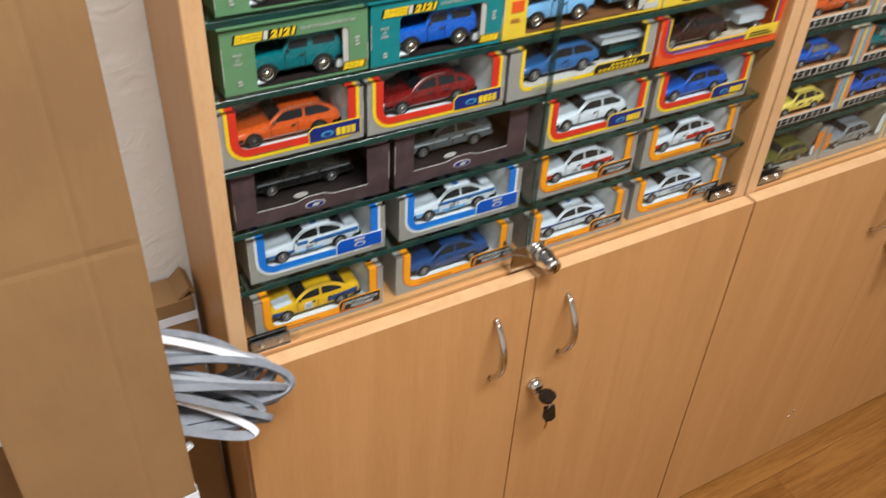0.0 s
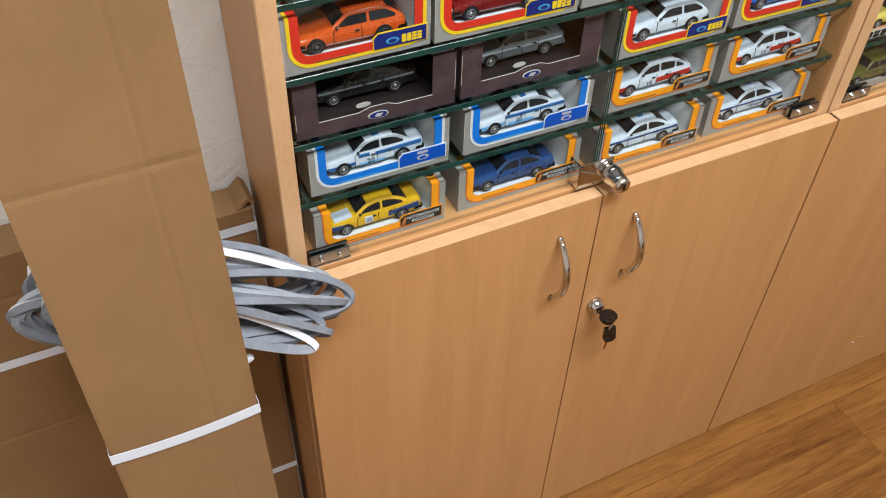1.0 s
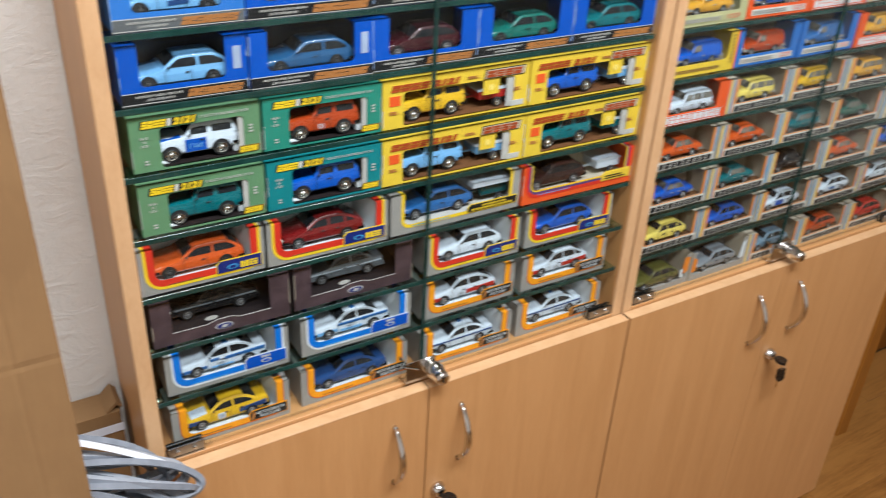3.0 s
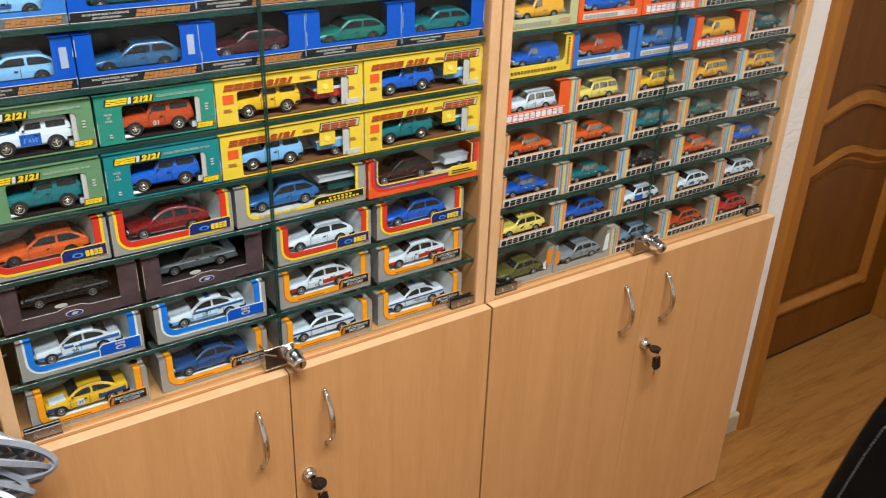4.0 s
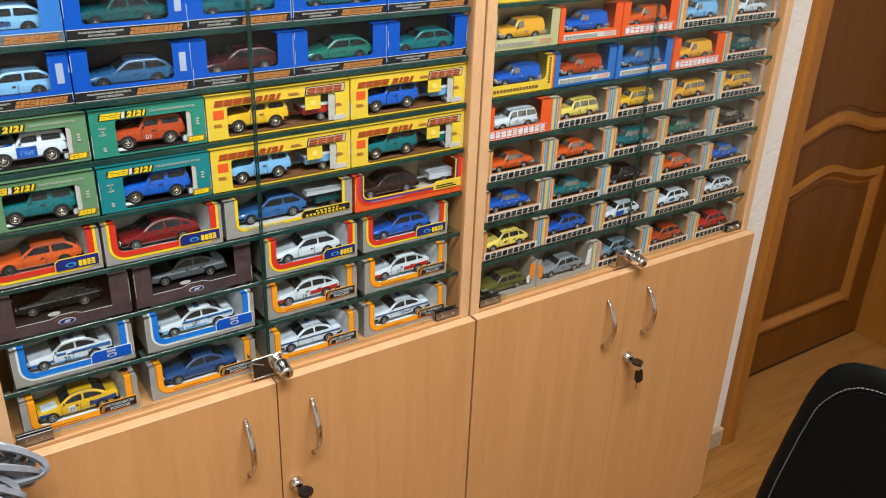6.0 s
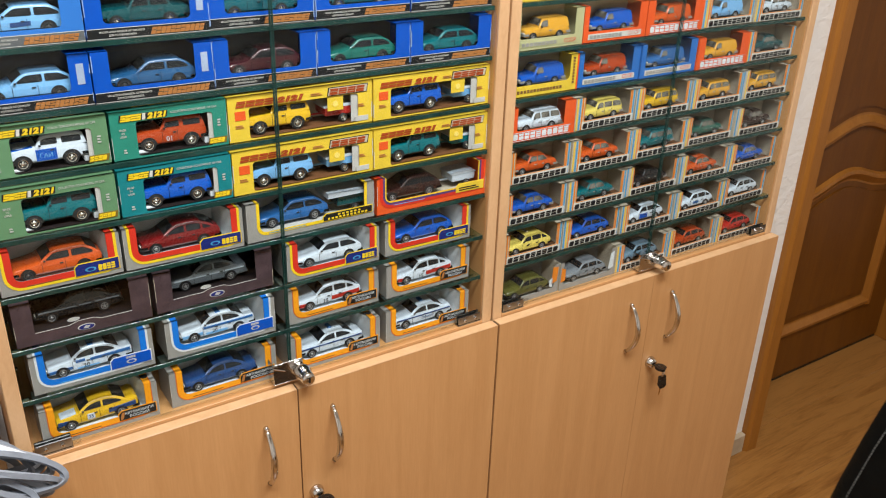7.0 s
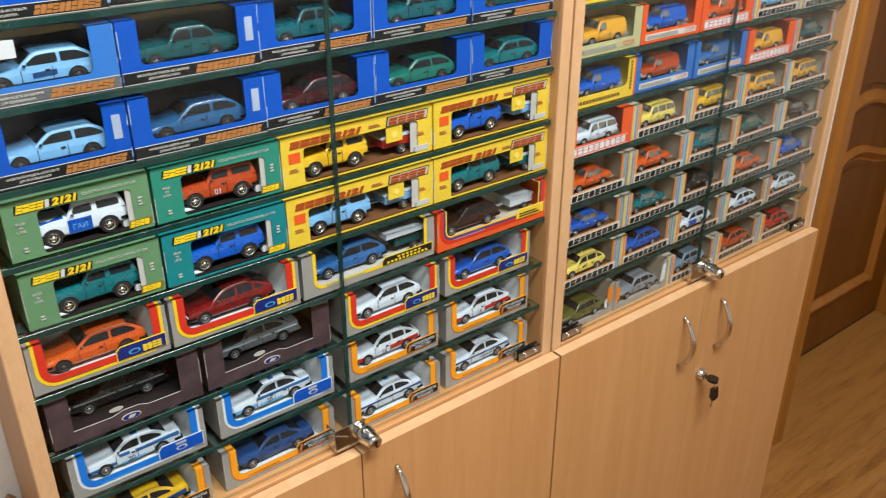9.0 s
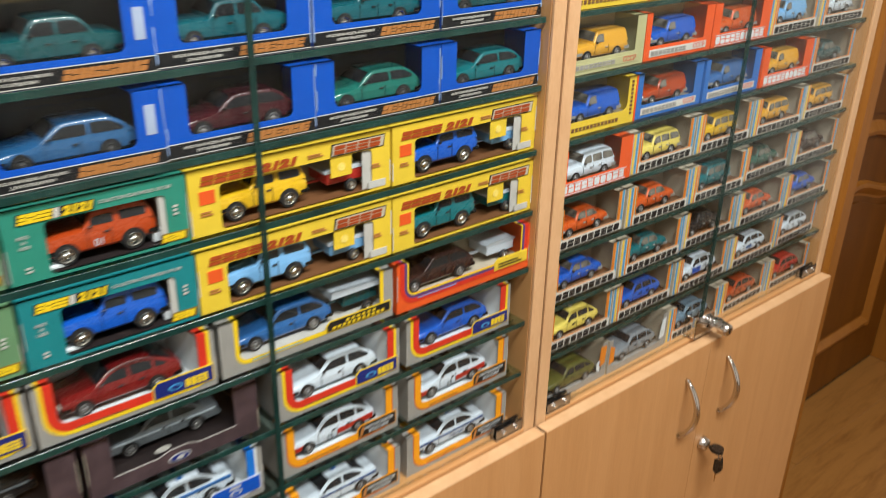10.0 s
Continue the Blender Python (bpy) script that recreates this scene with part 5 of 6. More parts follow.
def box_trailer(x, z, w, y, tilt, label):
    h, d = 0.0575, 0.052
    box, (a, b, c, e) = box_hole(x, z, w, h, d, y, tilt, 0.027, 0.021, 0.0155, 0.0018, 0.004, "lemon", "beige", label, ground="brown")
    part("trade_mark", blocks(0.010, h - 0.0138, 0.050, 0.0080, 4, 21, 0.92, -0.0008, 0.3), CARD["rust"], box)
    lettering(box, "2121", 0.0640, h - 0.0138, 0.038, 0.0080, CARD["rust"], -0.0010, 0.25, 0.08)
    part("print_line", small_print(0.112, h - 0.011, 0.016, 0.004, 2), CARD["copper"], box)
    worn(box, w, h, "white")
    x0 = w - 0.067
    part("trade_mark_ground", plate(bmesh.new(), [(x0, h - 0.0145), (w - 0.008, h - 0.0145), (w - 0.006, h - 0.0030), (x0 + 0.002, h - 0.0030)], -0.0007, 0.0001), CARD["black"], box)
    part("trade_mark_field", plate(bmesh.new(), [(x0 + 0.0012, h - 0.0136), (w - 0.0092, h - 0.0136), (w - 0.0072, h - 0.0039), (x0 + 0.0032, h - 0.0039)], -0.0011, -0.0006), CARD["beige"], box)
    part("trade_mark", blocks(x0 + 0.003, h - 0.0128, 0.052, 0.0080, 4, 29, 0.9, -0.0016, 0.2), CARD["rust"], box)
    part("emblem", plate(bmesh.new(), [(0.0085, h - 0.030), (0.0225, h - 0.030), (0.0225, h - 0.0185), (0.0085, h - 0.0185)], -0.0006, 0.0001), CARD["vermilion"], box)
    part("print_line", small_print(0.0085, h - 0.040, 0.011, 0.005, 2), CARD["copper"], box)
    part("print_line", small_print(w - 0.022, h - 0.034, 0.010, 0.005, 2), CARD["copper"], box)
    part("price_tag", plate(bmesh.new(), [(w - 0.026, 0.0035), (w - 0.006, 0.0035), (w - 0.006, 0.0105), (w - 0.026, 0.0105)], -0.0007, 0.0001), CARD["lightgrey"], box)
    tri = bmesh.new()
    plate(tri, [(w - 0.066, h - 0.035), (w - 0.043, h - 0.035), (w - 0.043, e), (w - 0.066, e)], 0.0010, 0.0016)
    part("flap", tri, CARD["lemon"], box, "yellow hanging flap")
    part("flap_mark", plate(bmesh.new(), arc(w - 0.0545, h - 0.026, 0.0040, 0, 330, 10), 0.0004, 0.0010), CARD["paleyellow"], box)
    part("liner", slab(b - 0.0100, b + 0.002, 0.0018, 0.0025, 0.0034, e - 0.0005), CARD["lightgrey"], box, "folded pale card liner")
    part("liner", slab(b + 0.0005, b + 0.0015, 0.002, d - 0.008, 0.0035, e - 0.002), CARD["beige"], box, "folded pale card liner")
    bm = bmesh.new()
    for i in range(7):
        block(bm, 0.05 + i * 0.010, 0.058 + i * 0.010, 0.016, 0.026, h + T, h + T + 0.0004)
    part("trade_mark", bm, CARD["rust"], box)
    return box


def box_blue(x, z, w, y, tilt, label, sticker, pale=False):
    """Blue carton: the window runs from the front up over the top."""
    h, d = 0.0570, 0.058
    c1 = "blue" if pale else "deepblue"
    box = new_box(x, z, w, y, label, tilt)
    # Backing grey is raised to hold the window film's haze.
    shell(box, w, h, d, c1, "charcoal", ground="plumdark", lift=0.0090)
    a, b, c, r = 0.019, w - 0.022, 0.0165, 0.0055
    pts = u_path(a, b, c, r, 0, w, h, r)
    bm = plate(bmesh.new(), [(0, h), (0, 0.0118), (w, 0.0118), (w, h)] + pts[::-1], 0, T)
    for x0, x1 in ((0, a), (b, w)):
        block(bm, x0, x1, 0.0, d * 0.96, h, h + T)
    block(bm, a, b, d * 0.62, d * 0.96, h, h + T)
    part("front_frame", bm, CARD[c1], box)
    part("foot_band", slab(0, w, -0.0002, T, 0.0, 0.0110), CARD["charcoal" if pale else "black"], box, "dark printed foot band")
    part("print_line", slab(0.0005, w - 0.0005, -0.0003, T, 0.0111, 0.0117), CARD["labelwhite"], box, "thin white printed line")
    lettering(box, "МАСШТАБНАЯ МОДЕЛЬ АВТОМОБИЛЯ", 0.013, 0.0062, w * 0.36, 0.0026, CARD["labelwhite"], -0.0008, 0.15, 0.012)
    lettering(box, "ДЛЯ КОЛЛЕКЦИОНЕРА", 0.023, 0.0024, w * 0.22, 0.0026, CARD["labelwhite"], -0.0008, 0.15, 0.012)
    for ex, s2 in ((0.0, 1), (w, -1)):
        z0 = 0.004
        while z0 < h - 0.004:
            dz, t = rnd.uniform(0.004, 0.014), rnd.uniform(0.0003, 0.0011)
            if rnd.random() < 0.72:
                part("worn_edge", slab(min(ex, ex + s2 * t), max(ex, ex + s2 * t), -0.0005, 0.0004, z0, min(h, z0 + dz)), CARD["worn"], box, "worn pale card edge")
            z0 += dz
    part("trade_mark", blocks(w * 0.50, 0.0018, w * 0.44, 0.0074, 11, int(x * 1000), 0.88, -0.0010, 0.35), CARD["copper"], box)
    part("foot_edge", slab(0, w, -0.0004, 0.0002, -0.0001, 0.0006), CARD["lightgrey"], box, "worn white card edge")
    if sticker:
        part("sticker", plate(bmesh.new(), [(w - 0.0145, 0.024), (w - 0.0065, 0.024), (w - 0.0065, 0.047), (w - 0.0145, 0.047)], -0.0005, 0.0001), CARD["sticker"], box, "pale blue price sticker")
    if pale:
        part("sticker", plate(bmesh.new(), [(0.020, 0.040), (0.043, 0.040), (0.043, 0.055), (0.022, 0.056)], 0.0004, 0.0009), CARD["white"], box, "torn white sticker")
    film(box, a, b, c, h - 0.0004, d * 0.65)
    return box


def box_plum(x, z, w, y, tilt, label):
    h, d = 0.0570, 0.080
    box = new_box(x, z, w, y, label, tilt)
    shell(box, w, h, d, "plum", "plumdark", lift=0.0095)
    a, b, c = 0.022, w - 0.024, 0.016
    inn = [(a, h), (a, c), (w * 0.38, c), (w * 0.45, c + 0.0035), (w * 0.56, c + 0.0035), (w * 0.62, c), (b, c), (b, h)]
    bm = plate(bmesh.new(), [(0, h), (0, 0), (w, 0), (w, h)] + inn[::-1], 0, T)
    for x0, x1 in ((0, a), (b, w)):
        block(bm, x0, x1, 0.0, d * 0.9, h, h + T)
    part("front_frame", bm, CARD["plum"], box)
    worn(box, w, h, "beige")
    ln = tube(bmesh.new(), [(px, -0.0002, pz - 0.0006) for px, pz in inn[1:-1]], 0.00035, 5)
    part("print_line", ln, CARD["lightgrey"], box)
    for cx, rx, rz in ((w * 0.50, 0.0105, 0.0042),):
        el = [(cx + rx * math.cos(q / 18 * 2 * math.pi), 0.0085 + rz * math.sin(q / 18 * 2 * math.pi)) for q in range(18)]
        part("emblem", plate(bmesh.new(), el, -0.0006, 0.0001), CARD["lightgrey"], box)
        el = [((px - cx) * 0.86 + cx, (pz - 0.0085) * 0.8 + 0.0085) for px, pz in el]
        e = part("emblem_field", plate(bmesh.new(), el, -0.0010, -0.0004), CARD["navy"], box)
        part("emblem_mark", plate(bmesh.new(), [(cx - 0.004, 0.0072), (cx + 0.002, 0.0066), (cx + 0.0048, 0.0098), (cx - 0.0012, 0.0106)], -0.0014, -0.0009), CARD["lightgrey"], e)
    el = [(w * 0.42 + 0.0075 * math.cos(q / 14 * 2 * math.pi), 0.020 + 0.0028 * math.sin(q / 14 * 2 * math.pi)) for q in range(14)]
    part("emblem", plate(bmesh.new(), el, 0.004, 0.0045), CARD["lightgrey"], box)
    film(box, a, b, c, h - 0.0004, d)
    return box


def box_striped(x, z, w, y, tilt, label, worn=0):
    """Small carton with coloured stripes at both ends and a label along the foot."""
    h, d = 0.0535, 0.050
    box = new_box(x, z, w, y, label, tilt)
    shell(box, w, h, d, "beige", "beige", ground="brown", lift=0.0095)
    a, b, c, r = 0.019, w - 0.012, 0.0145, 0.004
    pts = u_path(a, b, c, r, 0, w, h, 0.002)
    bm = plate(bmesh.new(), [(0, h), (0, 0), (w, 0), (w, h)] + pts[::-1], 0, T)
    for x0, x1 in ((0, a), (b, w)):
        block(bm, x0, x1, 0.0, d * 0.5, h - 0.0005, h)
    part("front_frame", bm, CARD["beige"], box)
    cols = [("sky", "stripeyellow", "stripeorange"), ("stripeyellow", "sky", "stripeorange"), ("sky", "lightgrey", "stripeyellow")][worn % 3]
    for k, col in enumerate(cols):
        x0 = 0.0022 + k * 0.0052
        part("stripe", plate(bmesh.new(), [(x0, 0.001), (x0 + 0.0030, 0.001), (x0 + 0.0030, h), (x0, h)], -0.0005, 0.0001), CARD[col], box)
    for k, col in enumerate(("stripeorange", "sky")):
        x0 = b + 0.0025 + k * 0.0046
        part("stripe", plate(bmesh.new(), [(x0, 0.001), (x0 + 0.0028, 0.001), (x0 + 0.0028, h), (x0, h)], -0.0005, 0.0001), CARD[col], box)
    rim_pts = u_path(a, b, c, r, 0.0, w, h, 0.002) + u_path(a, b, c, r, 0.0012, w, h, 0.002)[::-1]
    part("window_rim", plate(bmesh.new(), rim_pts, -0.0009, -0.0003), CARD["stripeorange"], box)
    lb = part("label", plate(bmesh.new(), [(0.0145, 0.0008), (w - 0.0035, 0.0008), (w - 0.0035, 0.0136), (0.0145, 0.0136)], -0.0010, -0.0003), CARD["labelwhite"], box)
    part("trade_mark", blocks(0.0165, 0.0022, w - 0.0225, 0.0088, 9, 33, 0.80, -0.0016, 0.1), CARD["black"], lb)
    film(box, a, b, c, h - 0.0004, d)
    return box


def box_red(x, z, w, y, tilt, label):
    h, d = 0.0550, 0.050
    box = new_box(x, z, w, y, label, tilt)
    shell(box, w, h, d, "vermilion", "beige", lift=0.0105)
    a, b, c = 0.016, w - 0.022, 0.0175
    pts = u_path(a, b, c, 0.003, 0, w, h, 0.002)
    bm = plate(bmesh.new(), [(0, h), (0, 0), (w, 0), (w, h)] + pts[::-1], 0, T)
    for x0, x1 in ((0, a), (b, w)):
        block(bm, x0, x1, 0.0, d * 0.5, h - 0.0005, h)
    part("front_frame", bm, CARD["vermilion"], box)
    part("trade_mark", blocks(0.009, 0.0038, w - 0.019, 0.0095, 10, 41, 0.78, -0.0006), CARD["white"], box)
    part("print_line", small_print(0.007, 0.0148, w - 0.016, 0.0012, 1), CARD["white"], box)
    part("print_line", small_print(0.007, 0.0016, w - 0.016, 0.0012, 1), CARD["white"], box)
    film(box, a, b, c, h - 0.0004, d)
    return box


def box_van(x, z, w, y, tilt, colour, label, right="same", lettered=True):
    h, d = 0.0560, 0.052
    box = new_box(x, z, w, y, label, tilt)
    shell(box, w, h, d, colour, "beige", lift=0.0105)
    a, b, c = 0.010, w - 0.016, 0.0165
    pts = u_path(a, b, c, 0.003, 0, w, h, 0.008 if right != "same" else 0.002)
    bm = plate(bmesh.new(), [(0, h), (0, 0), (w, 0), (w, h)] + pts[::-1], 0, T)
    for x0, x1 in ((0, a), (b, w)):
        block(bm, x0, x1, 0.0, d * 0.5, h - 0.0005, h)
    part("front_frame", bm, CARD[colour], box)
    if lettered:
        lb = part("label", plate(bmesh.new(), [(0.010, 0.0040), (w - 0.010, 0.0040), (w - 0.010, 0.0125), (0.010, 0.0125)], -0.0006, 0.0001), CARD["labelwhite" if colour != "creamgreen" else "creamgreen"], box)
        part("print_bar", blocks(0.013, 0.0055, w * 0.52, 0.0052, 9, 51, 0.8, -0.0011), CARD["grey"], lb)
        me = cached(("word", "СССР"), lambda: text_mesh("СССР", 0.0085, CARD["red"]))
        placed("lettering", me, lb, pose(w - 0.0255, -0.0009, 0.0082, 90))
    else:
        part("print_bar", blocks(0.012, 0.0050, w * 0.68, 0.0045, 14, 57, 0.7, -0.0006), CARD["brown"], box)
        bm = bmesh.new()
        for i in range(9):
            block(bm, w - 0.0115, w - 0.0075, -0.0006, 0.0001, 0.010 + i * 0.0048, 0.013 + i * 0.0048)
        part("print_bar", bm, CARD["brown"], box)
        part("stripe", plate(bmesh.new(), [(w - 0.0030, 0), (w, 0), (w, h), (w - 0.0030, h)], -0.0006, 0.0001), CARD["vermilion"], box)
    film(box, a, b, c, h - 0.0004, d)
    return box


def box_clear(x, z, w, y, tilt, label, marks):
    h, d = 0.0535, 0.050
    box = new_box(x, z, w, y, label, tilt)
    shell(box, w, h, d, "beige", "grey", lift=0.0065)
    a, b, c = 0.008, w - 0.010, 0.010
    pts = u_path(a, b, c, 0.004, 0, w, h, 0.004)
    part("front_frame", plate(bmesh.new(), [(0, h), (0, 0), (w, 0), (w, h)] + pts[::-1], 0, T), CARD["grey"], box)
    for col, o in marks:
        part("torn_print", plate(bmesh.new(), o, -0.0006, 0.0001), CARD[col], box)
    film(box, a, b, c, h - 0.0004, d)
    return box


FRONT = 0.0355


def row_z(r):
    return (DECK + 0.0004) if r == 1 else ROW1 + PITCH * (r - 1) + 0.0004


SERIES = ("series", 0.64, 0.0145)
ORANGE = [("orange", 0.0080), ("brick", 0.0012)]
BLUEB = [("azure", 0.0080), ("white", 0.0028)]
REDB = [("red", 0.0080), ("yellow", 0.0034)]
YELB = [("yellow", 0.0042)]
PURB = [("yellow", 0.0018), ("purple", 0.0036), ("red", 0.0052)]

WHITE_RALLY = [("livery_stripe", "midblue", [(0.02, 0.29, 0.0085, 0.012, 0.001), (0.50, 0.98, 0.0150, 0.0185, 0.0010), (0.33, 0.44, 0.0165, 0.0195, 0.0)]), ("roof_stripe", "midblue", [(0.50, 0.57, 0, 0, 0)]), ("roof_light", "sky", [(0.50, 0.60, 0, 0.0014, 0)]), ("sill_panel", "sky", [(0.34, 0.60, 0.0070, 0.0090, 0.0)])]
SKY_RALLY = [("livery_stripe", "sky", [(0.02, 0.29, 0.0085, 0.0125, 0.001), (0.33, 0.62, 0.0072, 0.0105, 0.0)]), ("livery_panel", "midblue", [(0.30, 0.98, 0.0165, 0.0192, 0.001)]), ("roof_stripe", "midblue", [(0.50, 0.56, 0, 0, 0)])]
YEL_RALLY = [("livery_stripe", "navy", [(0.02, 0.14, 0.010, 0.015, 0.0), (0.63, 0.97, 0.010, 0.016, 0.002)]), ("bonnet_panel", "white", [(0.06, 0.25, -0.1, 0.0022, 0)]), ("number_plate_field", "white", [(0.37, 0.46, 0.009, 0.017, 0)])]
RED_RALLY = [("livery_stripe", "red", [(0.02, 0.12, 0.008, 0.013, 0), (0.52, 0.97, 0.0095, 0.0155, 0.0015)]), ("roof_light", "darkred", [(0.48, 0.60, 0, 0.0016, 0)])]
PATROL = [("livery_stripe", "navy", [(0.02, 0.98, 0.0155, 0.0172, 0.0008)]), ("roof_light", "midblue", [(0.50, 0.56, 0, 0.0030, 0)])]


def sit(x, w, z, d, kind, lift=0.0036, off=0.0, y=FRONT):
    return pose(x + (w - CARS[kind]["L"]) / 2 + off, y + d * 0.5, z + lift)


# rows 1 to 4 of the first cabinet
U = [
    (1, 0.0275, 0.174, ORANGE, SERIES, "white", "sedan", "yellow", dict(livery=YEL_RALLY, mark=[("35", 0.415, 0.0128, 0.0065, "navy")]), "yellow rally"),
    (1, 0.1920, 0.346, ORANGE, SERIES, "white", "sedan", "navy", dict(), "dark blue"),
    (1, 0.3670, 0.515, ORANGE, SERIES, "white", "sedan", "white", dict(livery=PATROL), "white patrol"),
    (1, 0.5280, 0.682, ORANGE, SERIES, "white", "sedan", "white", dict(livery=PATROL, mark=[("ПОЛИЦИЯ", 0.56, 0.0120, 0.0046, "navy")]), "white police"),
    (2, 0.0285, 0.177, BLUEB, ("blue", 0.63, 0.0165), "white", "sedan", "white", dict(livery=WHITE_RALLY, mark=[("20", 0.45, 0.0100, 0.0085, "black")]), "white rally"),
    (2, 0.1940, 0.347, BLUEB, ("blue", 0.63, 0.0165), "white", "sedan", "white", dict(livery=SKY_RALLY, mark=[("20", 0.45, 0.0115, 0.0080, "black")]), "white and light blue rally"),
    (2, 0.3670, 0.515, ORANGE, SERIES, "white", "rally", "white", dict(livery=RED_RALLY, mark=[("15", 0.425, 0.0100, 0.0090, "black")]), "white and red rally"),
    (2, 0.5285, 0.680, ORANGE, SERIES, "white", "rally", "white", dict(livery=RED_RALLY, mark=[("15", 0.425, 0.0100, 0.0090, "black")]), "white and red rally"),
    (3, 0.3690, 0.515, REDB, ("navy", 0.62, 0.0155), "white", "hatch", "white", dict(), "white hatchback"),
    (3, 0.5270, 0.679, REDB, ("navy", 0.62, 0.0155), "white", "hatch", "blue", dict(), "blue hatchback"),
    (4, 0.0155, 0.154, REDB, ("navy", 0.60, 0.0155), "white", "hatch", "orange", dict(dark_rims=True), "orange hatchback"),
    (4, 0.1575, 0.310, REDB, ("navy", 0.62, 0.0155), "white", "rally", "darkred", dict(), "dark red hatchback"),
]
for r, x0, x1, bands, badge, inner, kind, colour, extra, words in U:
    w, z = x1 - x0, row_z(r)
    y = FRONT + rnd.uniform(-0.0012, 0.002)
    frame_word = {"orange": "orange", "azure": "blue", "red": "red and yellow"}[bands[0][0]]
    box_u(x0, z, w, 0.0545, 0.054, y, rnd.uniform(-0.6, 0.6), bands, inner, "grey window box with " + frame_word + " frame holding a toy car", badge)
    toy_car(kind, colour, sit(x0, w, z, 0.054, kind, lift=0.0109, y=y, off=-0.003), words + " toy car in its window box", **extra)

for x0, x1, colour, words in ((0.0205, 0.181, "black", "black saloon toy car in a dark plum box"), (0.188, 0.349, "silver", "silver grey saloon toy car in a dark plum box")):
    z = row_z(3)
    box_plum(x0, z, x1 - x0, FRONT + 0.001, rnd.uniform(-0.8, 0.8), "dark plum window box with small blue emblem")
    toy_car("sedan", "graphite" if colour == "black" else "pewter", sit(x0, x1 - x0, z, 0.092, "sedan", 0.0099, 0.0, FRONT + 0.001), words, trim="body", livery=[("livery_stripe", "silver" if colour == "black" else "white", [(0.03, 0.97, 0.0150, 0.0164, 0.0008)])])

z = row_z(4)
box_u(0.316, z, 0.192, 0.0545, 0.056, FRONT, 0.4, YELB, "lightgrey", "grey window box with thin yellow frame holding car and trailer", ("blacktag", 0.58, 0.0105), margin=0.014)
toy_car("hatch", "midblue", pose(0.338, FRONT + 0.030, z + 0.0109), "blue hatchback toy car with a trailer in its box")
toy_trailer(pose(0.452, FRONT + 0.030, z + 0.0109), "pinegreen", "white", "teal toy trailer under a raised white cover", True)
box_u(0.512, z, 0.189, 0.0545, 0.056, FRONT - 0.001, -0.5, PURB, "beige", "red and purple window box with car and trailer", ("yellowtag", 0.72, 0.0135), carton="vermilion", margin=0.004)
toy_car("hatch", "brownblack", pose(0.526, FRONT + 0.030, z + 0.0109), "dark maroon hatchback toy car with a trailer in its box")
toy_trailer(pose(0.647, FRONT + 0.030, z + 0.0109), "white", "white", "white toy trailer with flat cover")

# rows 5 and 6: off-road cars, with and without trailers
TWO_TONE = [("livery_panel", "blue", [(0.345, 0.60, 0.0095, 0.0225, 0)]), ("bonnet_panel", "blue", [(0.02, 0.32, 0.8, 0.0022, 0)])]
for r, x0, x1, card_col, colour, extra, words in (
        (5, 0.0255, 0.1585, "green", "teal", {}, "teal"), (5, 0.1615, 0.3005, "tealbox", "blue", {}, "bright blue"),
        (6, 0.0255, 0.1585, "green", "white", dict(livery=TWO_TONE, mark=[("ГАИ", 0.47, 0.0150, 0.0072, "sky")]), "white and blue police"),
        (6, 0.1615, 0.3005, "seagreen", "rust", dict(mark=[("01", 0.47, 0.0135, 0.0085, "white")]), "orange fire service")):
    z, w = row_z(r), x1 - x0
    y = FRONT + rnd.uniform(-0.001, 0.0015)
    box_niva(x0, z, w, y, rnd.uniform(-0.5, 0.5), card_col, ("light green" if card_col == "green" else "teal green") + " window box with yellow trade mark")
    toy_car("niva", colour, sit(x0, w, z, 0.046, "niva", 0.0036, 0.0010, y), words + " off-road toy car in its box", True, **extra)
for r, x0, x1, colour, tcol, words in (
        (5, 0.3025, 0.505, "sky", "sky", "light blue"), (5, 0.507, 0.7005, "teal", "teal", "teal"),
        (6, 0.3025, 0.505, "yellow", "red", "yellow"), (6, 0.507, 0.7005, "blue", "sky", "bright blue")):
    z, w = row_z(r), x1 - x0
    y = FRONT + rnd.uniform(-0.001, 0.001)
    box_trailer(x0, z, w, y, rnd.uniform(-0.3, 0.3), "yellow window box with dark red trade marks, car and trailer")
    toy_car("niva", colour, pose(x0 + 0.0275, y + 0.024, z + 0.0036), words + " off-road toy car towing a trailer in its box", True)
    toy_trailer(pose(x0 + 0.1325, y + 0.024, z + 0.0036), tcol, "white", ("red" if tcol == "red" else "blue" if tcol == "sky" else "teal") + " toy trailer with white cover")

# rows 7 to 9: blue cartons
EDGES = [0.0235, 0.1505, 0.2900, 0.4260, 0.5660, 0.7005]
ROWS_BLUE = {
    7: [("hatch", "sky", True), ("hatch", "steelblue", True), ("hatch", "maroon", False), ("hatch", "green", False), ("hatch", "teal", False)],
    8: [("hatch", "sky", False), ("boxy", "pinegreen", True), ("boxy", "deepteal", False), ("boxy", "deepteal", False), ("hatch", "pinegreen", False)],
    9: [("boxy", "red", False), ("hatch", "blue", False), ("boxy", "cream", False), ("boxy", "silver", False), ("hatch", "sky", False)],
}
WORDS = {"sky": "light blue", "steelblue": "grey blue", "maroon": "dark maroon", "green": "sea green", "teal": "teal", "deepteal": "deep teal", "pinegreen": "dark green", "red": "red", "blue": "blue", "cream": "cream", "silver": "silver",
         "yellow": "yellow", "lemon": "pale yellow", "amber": "amber", "orange": "orange red", "darkgreen": "dark green", "black": "black", "white": "white", "olive": "olive green", "bluegrey": "blue grey", "midblue": "blue", "brownblack": "near black", "rust": "rusty orange"}
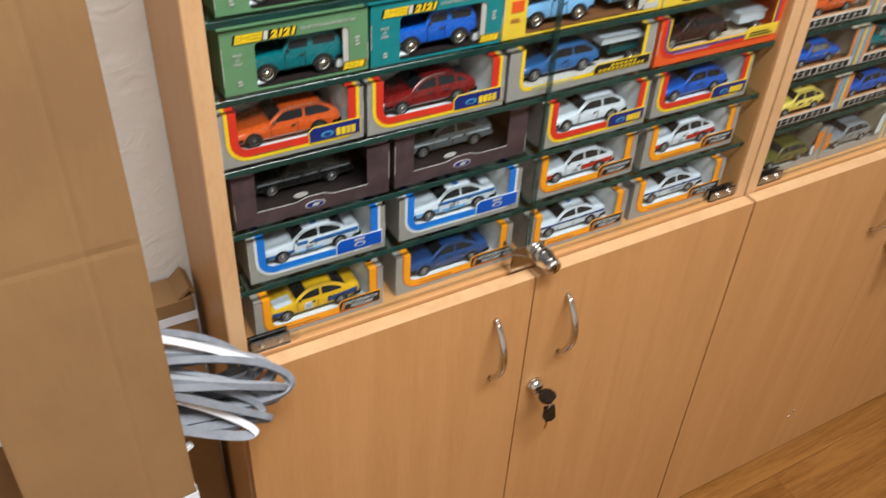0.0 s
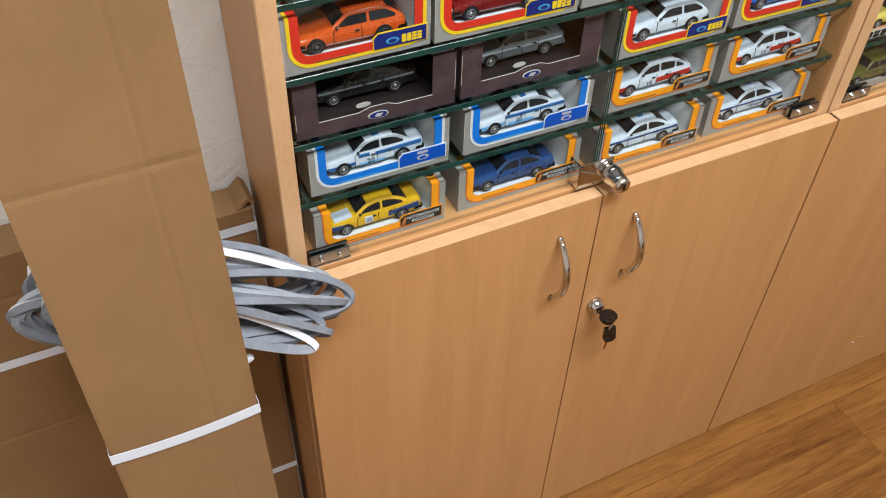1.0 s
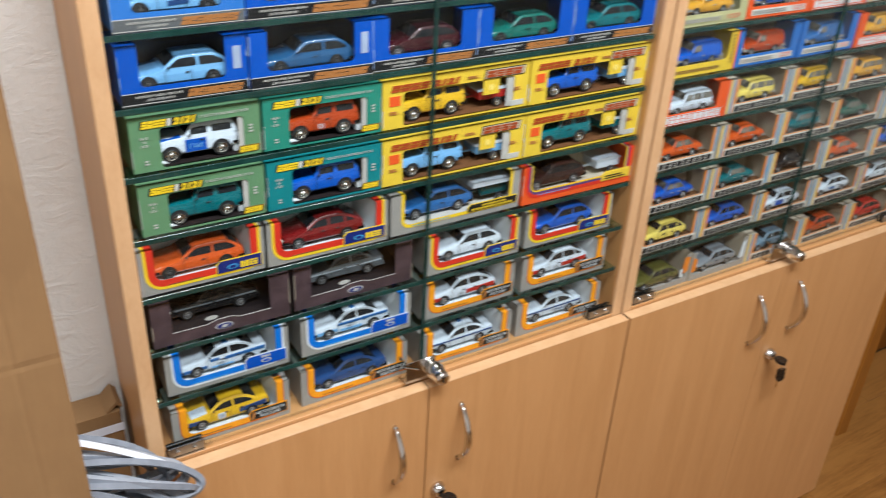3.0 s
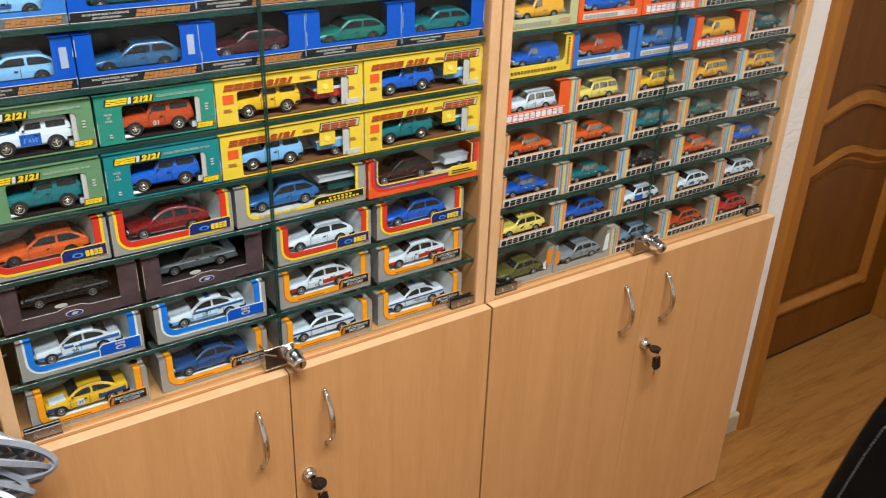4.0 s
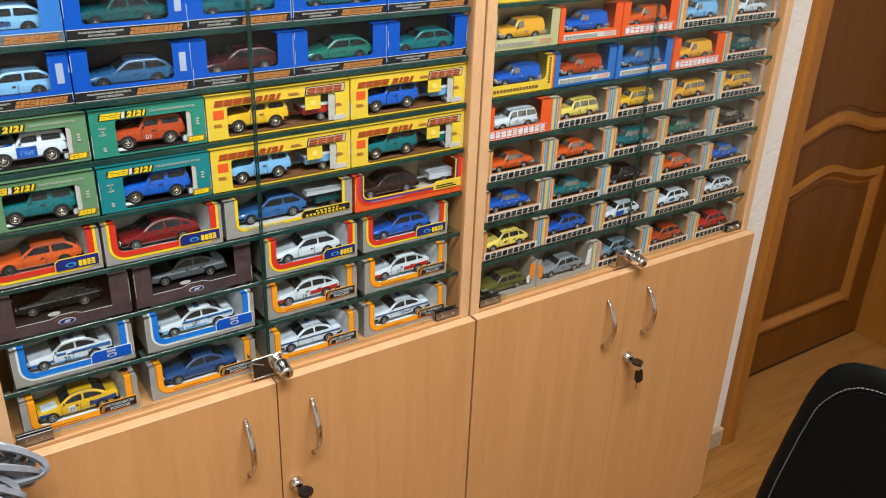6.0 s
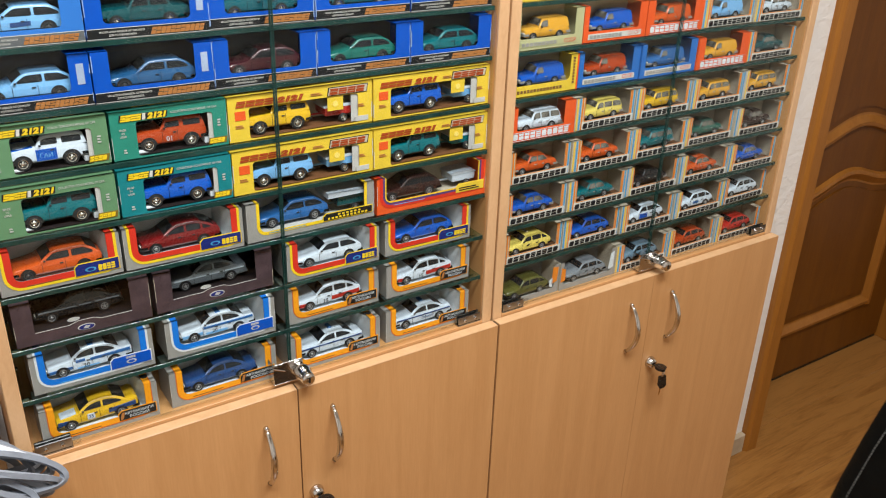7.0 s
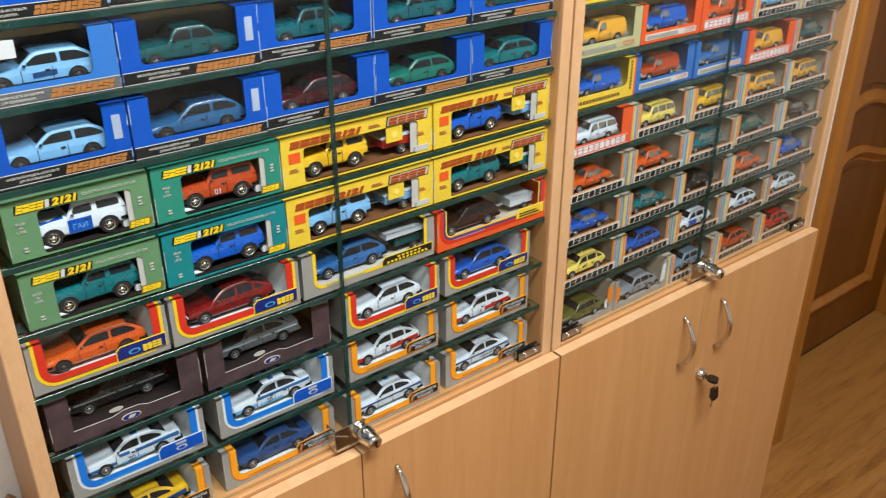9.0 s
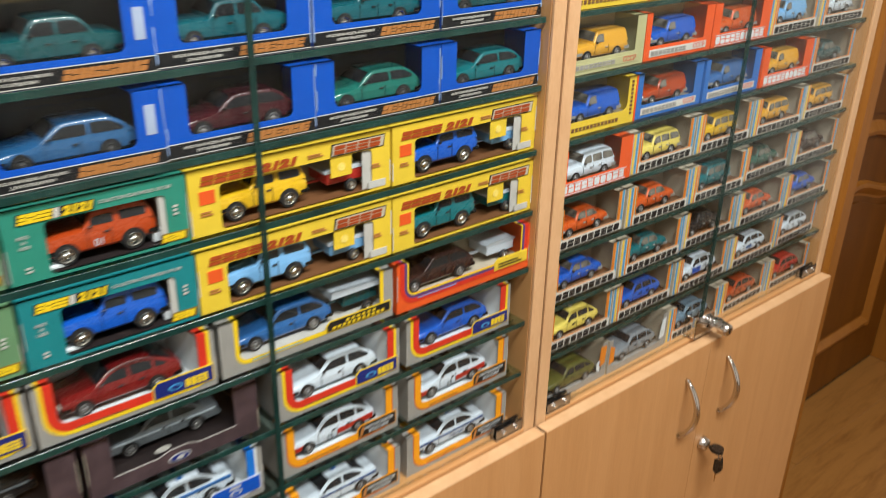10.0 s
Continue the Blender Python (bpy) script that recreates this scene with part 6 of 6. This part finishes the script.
for r, items in ROWS_BLUE.items():
    for k, (kind, colour, sticker) in enumerate(items):
        x0, x1, z = EDGES[k], EDGES[k + 1] - 0.0015, row_z(r)
        y = FRONT + rnd.uniform(-0.0015, 0.0015)
        pale = r == 8 and k == 0
        box_blue(x0, z, x1 - x0, y, rnd.uniform(-0.7, 0.7), "bright blue window box with black foot band", sticker, pale)
        extra = dict(livery=[("livery_panel", "navy", [(0.42, 0.62, 0.010, 0.0145, 0.001)])]) if pale else {}
        toy_car(kind, colour, sit(x0, x1 - x0, z, 0.050, kind, 0.0094, -0.001, y), WORDS[colour] + " toy car in its blue box", chrome_rims=kind == "boxy", dark_rims=kind == "hatch" and colour != "maroon", **extra)

# second cabinet
STEP, X2 = 0.1338, 0.7435
DOORS = [("livery_panel", "blue", [(0.34, 0.55, 0.008, 0.0165, 0)])]
PALE = [("livery_panel", "midblue", [(0.40, 0.56, 0.010, 0.0145, 0)])]
TAXI = [("roof_light", "cream", [(0.50, 0.55, 0, 0.003, 0)]), ("livery_panel", "black", [(0.42, 0.47, 0.012, 0.0145, 0)])]
SECOND = {
    1: [("clear", "liftback", "olive", {}), ("clear", "liftback", "silver", {}), ("striped", "liftback", "bluegrey", {}), ("striped", "liftback", "rust", {}), ("striped", "liftback", "red", {})],
    2: [("striped", "liftback", "lemon", dict(livery=TAXI)), ("striped", "liftback", "blue", {}), ("striped", "liftback", "white", dict(livery=DOORS)), ("striped", "liftback", "white", dict(livery=PALE)), ("striped", "liftback", "white", {})],
    3: [("striped", "old", "blue", {}), ("striped", "old", "teal", {}), ("striped", "old", "black", {}), ("striped", "old", "orange", {}), ("striped", "old", "blue", {})],
    4: [("striped", "old", "orange", {}), ("striped", "old", "orange", {}), ("striped", "estate", "teal", {}), ("striped", "old", "darkgreen", {}), ("striped", "old", "brownblack", {})],
    5: [("red", "estate", "white", {}), ("striped", "estate", "lemon", {}), ("striped", "estate", "yellow", {}), ("striped", "estate", "amber", {}), ("striped", "estate", "amber", {})],
    6: [("vanyellow", "van", "blue", {}), ("vanblue", "van", "rust", {}), ("vanblue", "van", "midblue", {}), ("red", "van", "amber", {}), ("striped", "old", "pinegreen", {})],
    7: [("vancream", "van", "amber", {}), ("vanred", "van", "blue", {}), ("red", "van", "orange", {}), ("striped", "van", "sky", {}), ("striped", "old", "white", {})],
    8: [("vanyellow", "van", "red", {}), ("vanyellow", "van", "white", {}), ("red", "van", "blue", {}), ("striped", "old", "red", {}), ("striped", "old", "blue", {})],
}
for r, items in SECOND.items():
    for k, (style, kind, colour, extra) in enumerate(items):
        x0, w, z = X2 + STEP * k, STEP - 0.0022, row_z(r)
        y, tilt = FRONT + rnd.uniform(-0.002, 0.003), rnd.uniform(-1.0, 1.0)
        if style == "striped":
            box_striped(x0, z, w, y, tilt, "small window box with blue, yellow and orange stripes", rnd.randrange(3))
        elif style == "red":
            box_red(x0, z, w, y, tilt, "orange red window box with white trade mark")
        elif style == "clear":
            marks = [("stripeorange", [(w - 0.016, 0.018), (w - 0.004, 0.022), (w - 0.002, 0.048), (w - 0.014, 0.050)]), ("white", [(w - 0.020, 0.014), (w - 0.014, 0.012), (w - 0.013, 0.030), (w - 0.021, 0.026)])] if colour == "olive" else \
                [("stripeorange", [(0.002, 0.016), (0.012, 0.018), (0.012, 0.040), (0.003, 0.044)]), ("white", [(w - 0.016, 0.014), (w - 0.004, 0.016), (w - 0.004, 0.048), (w - 0.012, 0.044)])]
            box_clear(x0, z, w, y, tilt, "worn clear plastic box with torn orange print", marks)
        else:
            col = {"vanyellow": "lemon", "vanblue": "midblue", "vancream": "creamgreen", "vanred": "vermilion"}[style]
            word = {"lemon": "yellow", "midblue": "blue", "creamgreen": "pale olive", "vermilion": "orange red"}[col]
            box_van(x0, z, w, y, tilt, col, word + " window box holding a toy van", "round" if style == "vanyellow" else "same", style != "vanyellow")
        old = kind in ("old", "estate", "van")
        toy_car(kind, colour, sit(x0, w, z, 0.046, kind, {"striped": 0.0099, "clear": 0.0069}.get(style, 0.0109), 0.001, y), WORDS[colour] + " toy " + ("van" if kind == "van" else "estate car" if kind == "estate" else "car") + " in its window box",
                light_glass=old and colour != "black", trim="chrome" if old else "black", **extra)

# ---- floor planks ----
bm = slab(0.0002, 1.1998, 0.0002, 0.1918, -0.009, 0.0, 0.0006)
PLANK = mesh_of("plank", bm, oak_floor)
row = 0
y = 0.34
while y > -3.0:
    y -= 0.192
    x = -1.75 - (row * 0.43) % 1.2
    while x < 3.3:
        x0, x1 = max(x, -1.745), min(x + 1.2, 3.345)
        if x1 - x0 > 1.19:
            placed("plank", PLANK, floor, pose(x, y, 0))
        elif x1 - x0 > 0.02:
            part("plank", slab(x0 + 0.0002, x1 - 0.0002, y + 0.0002, y + 0.1918, -0.009, 0.0, 0.0006), oak_floor, floor)
        x += 1.2
    row += 1
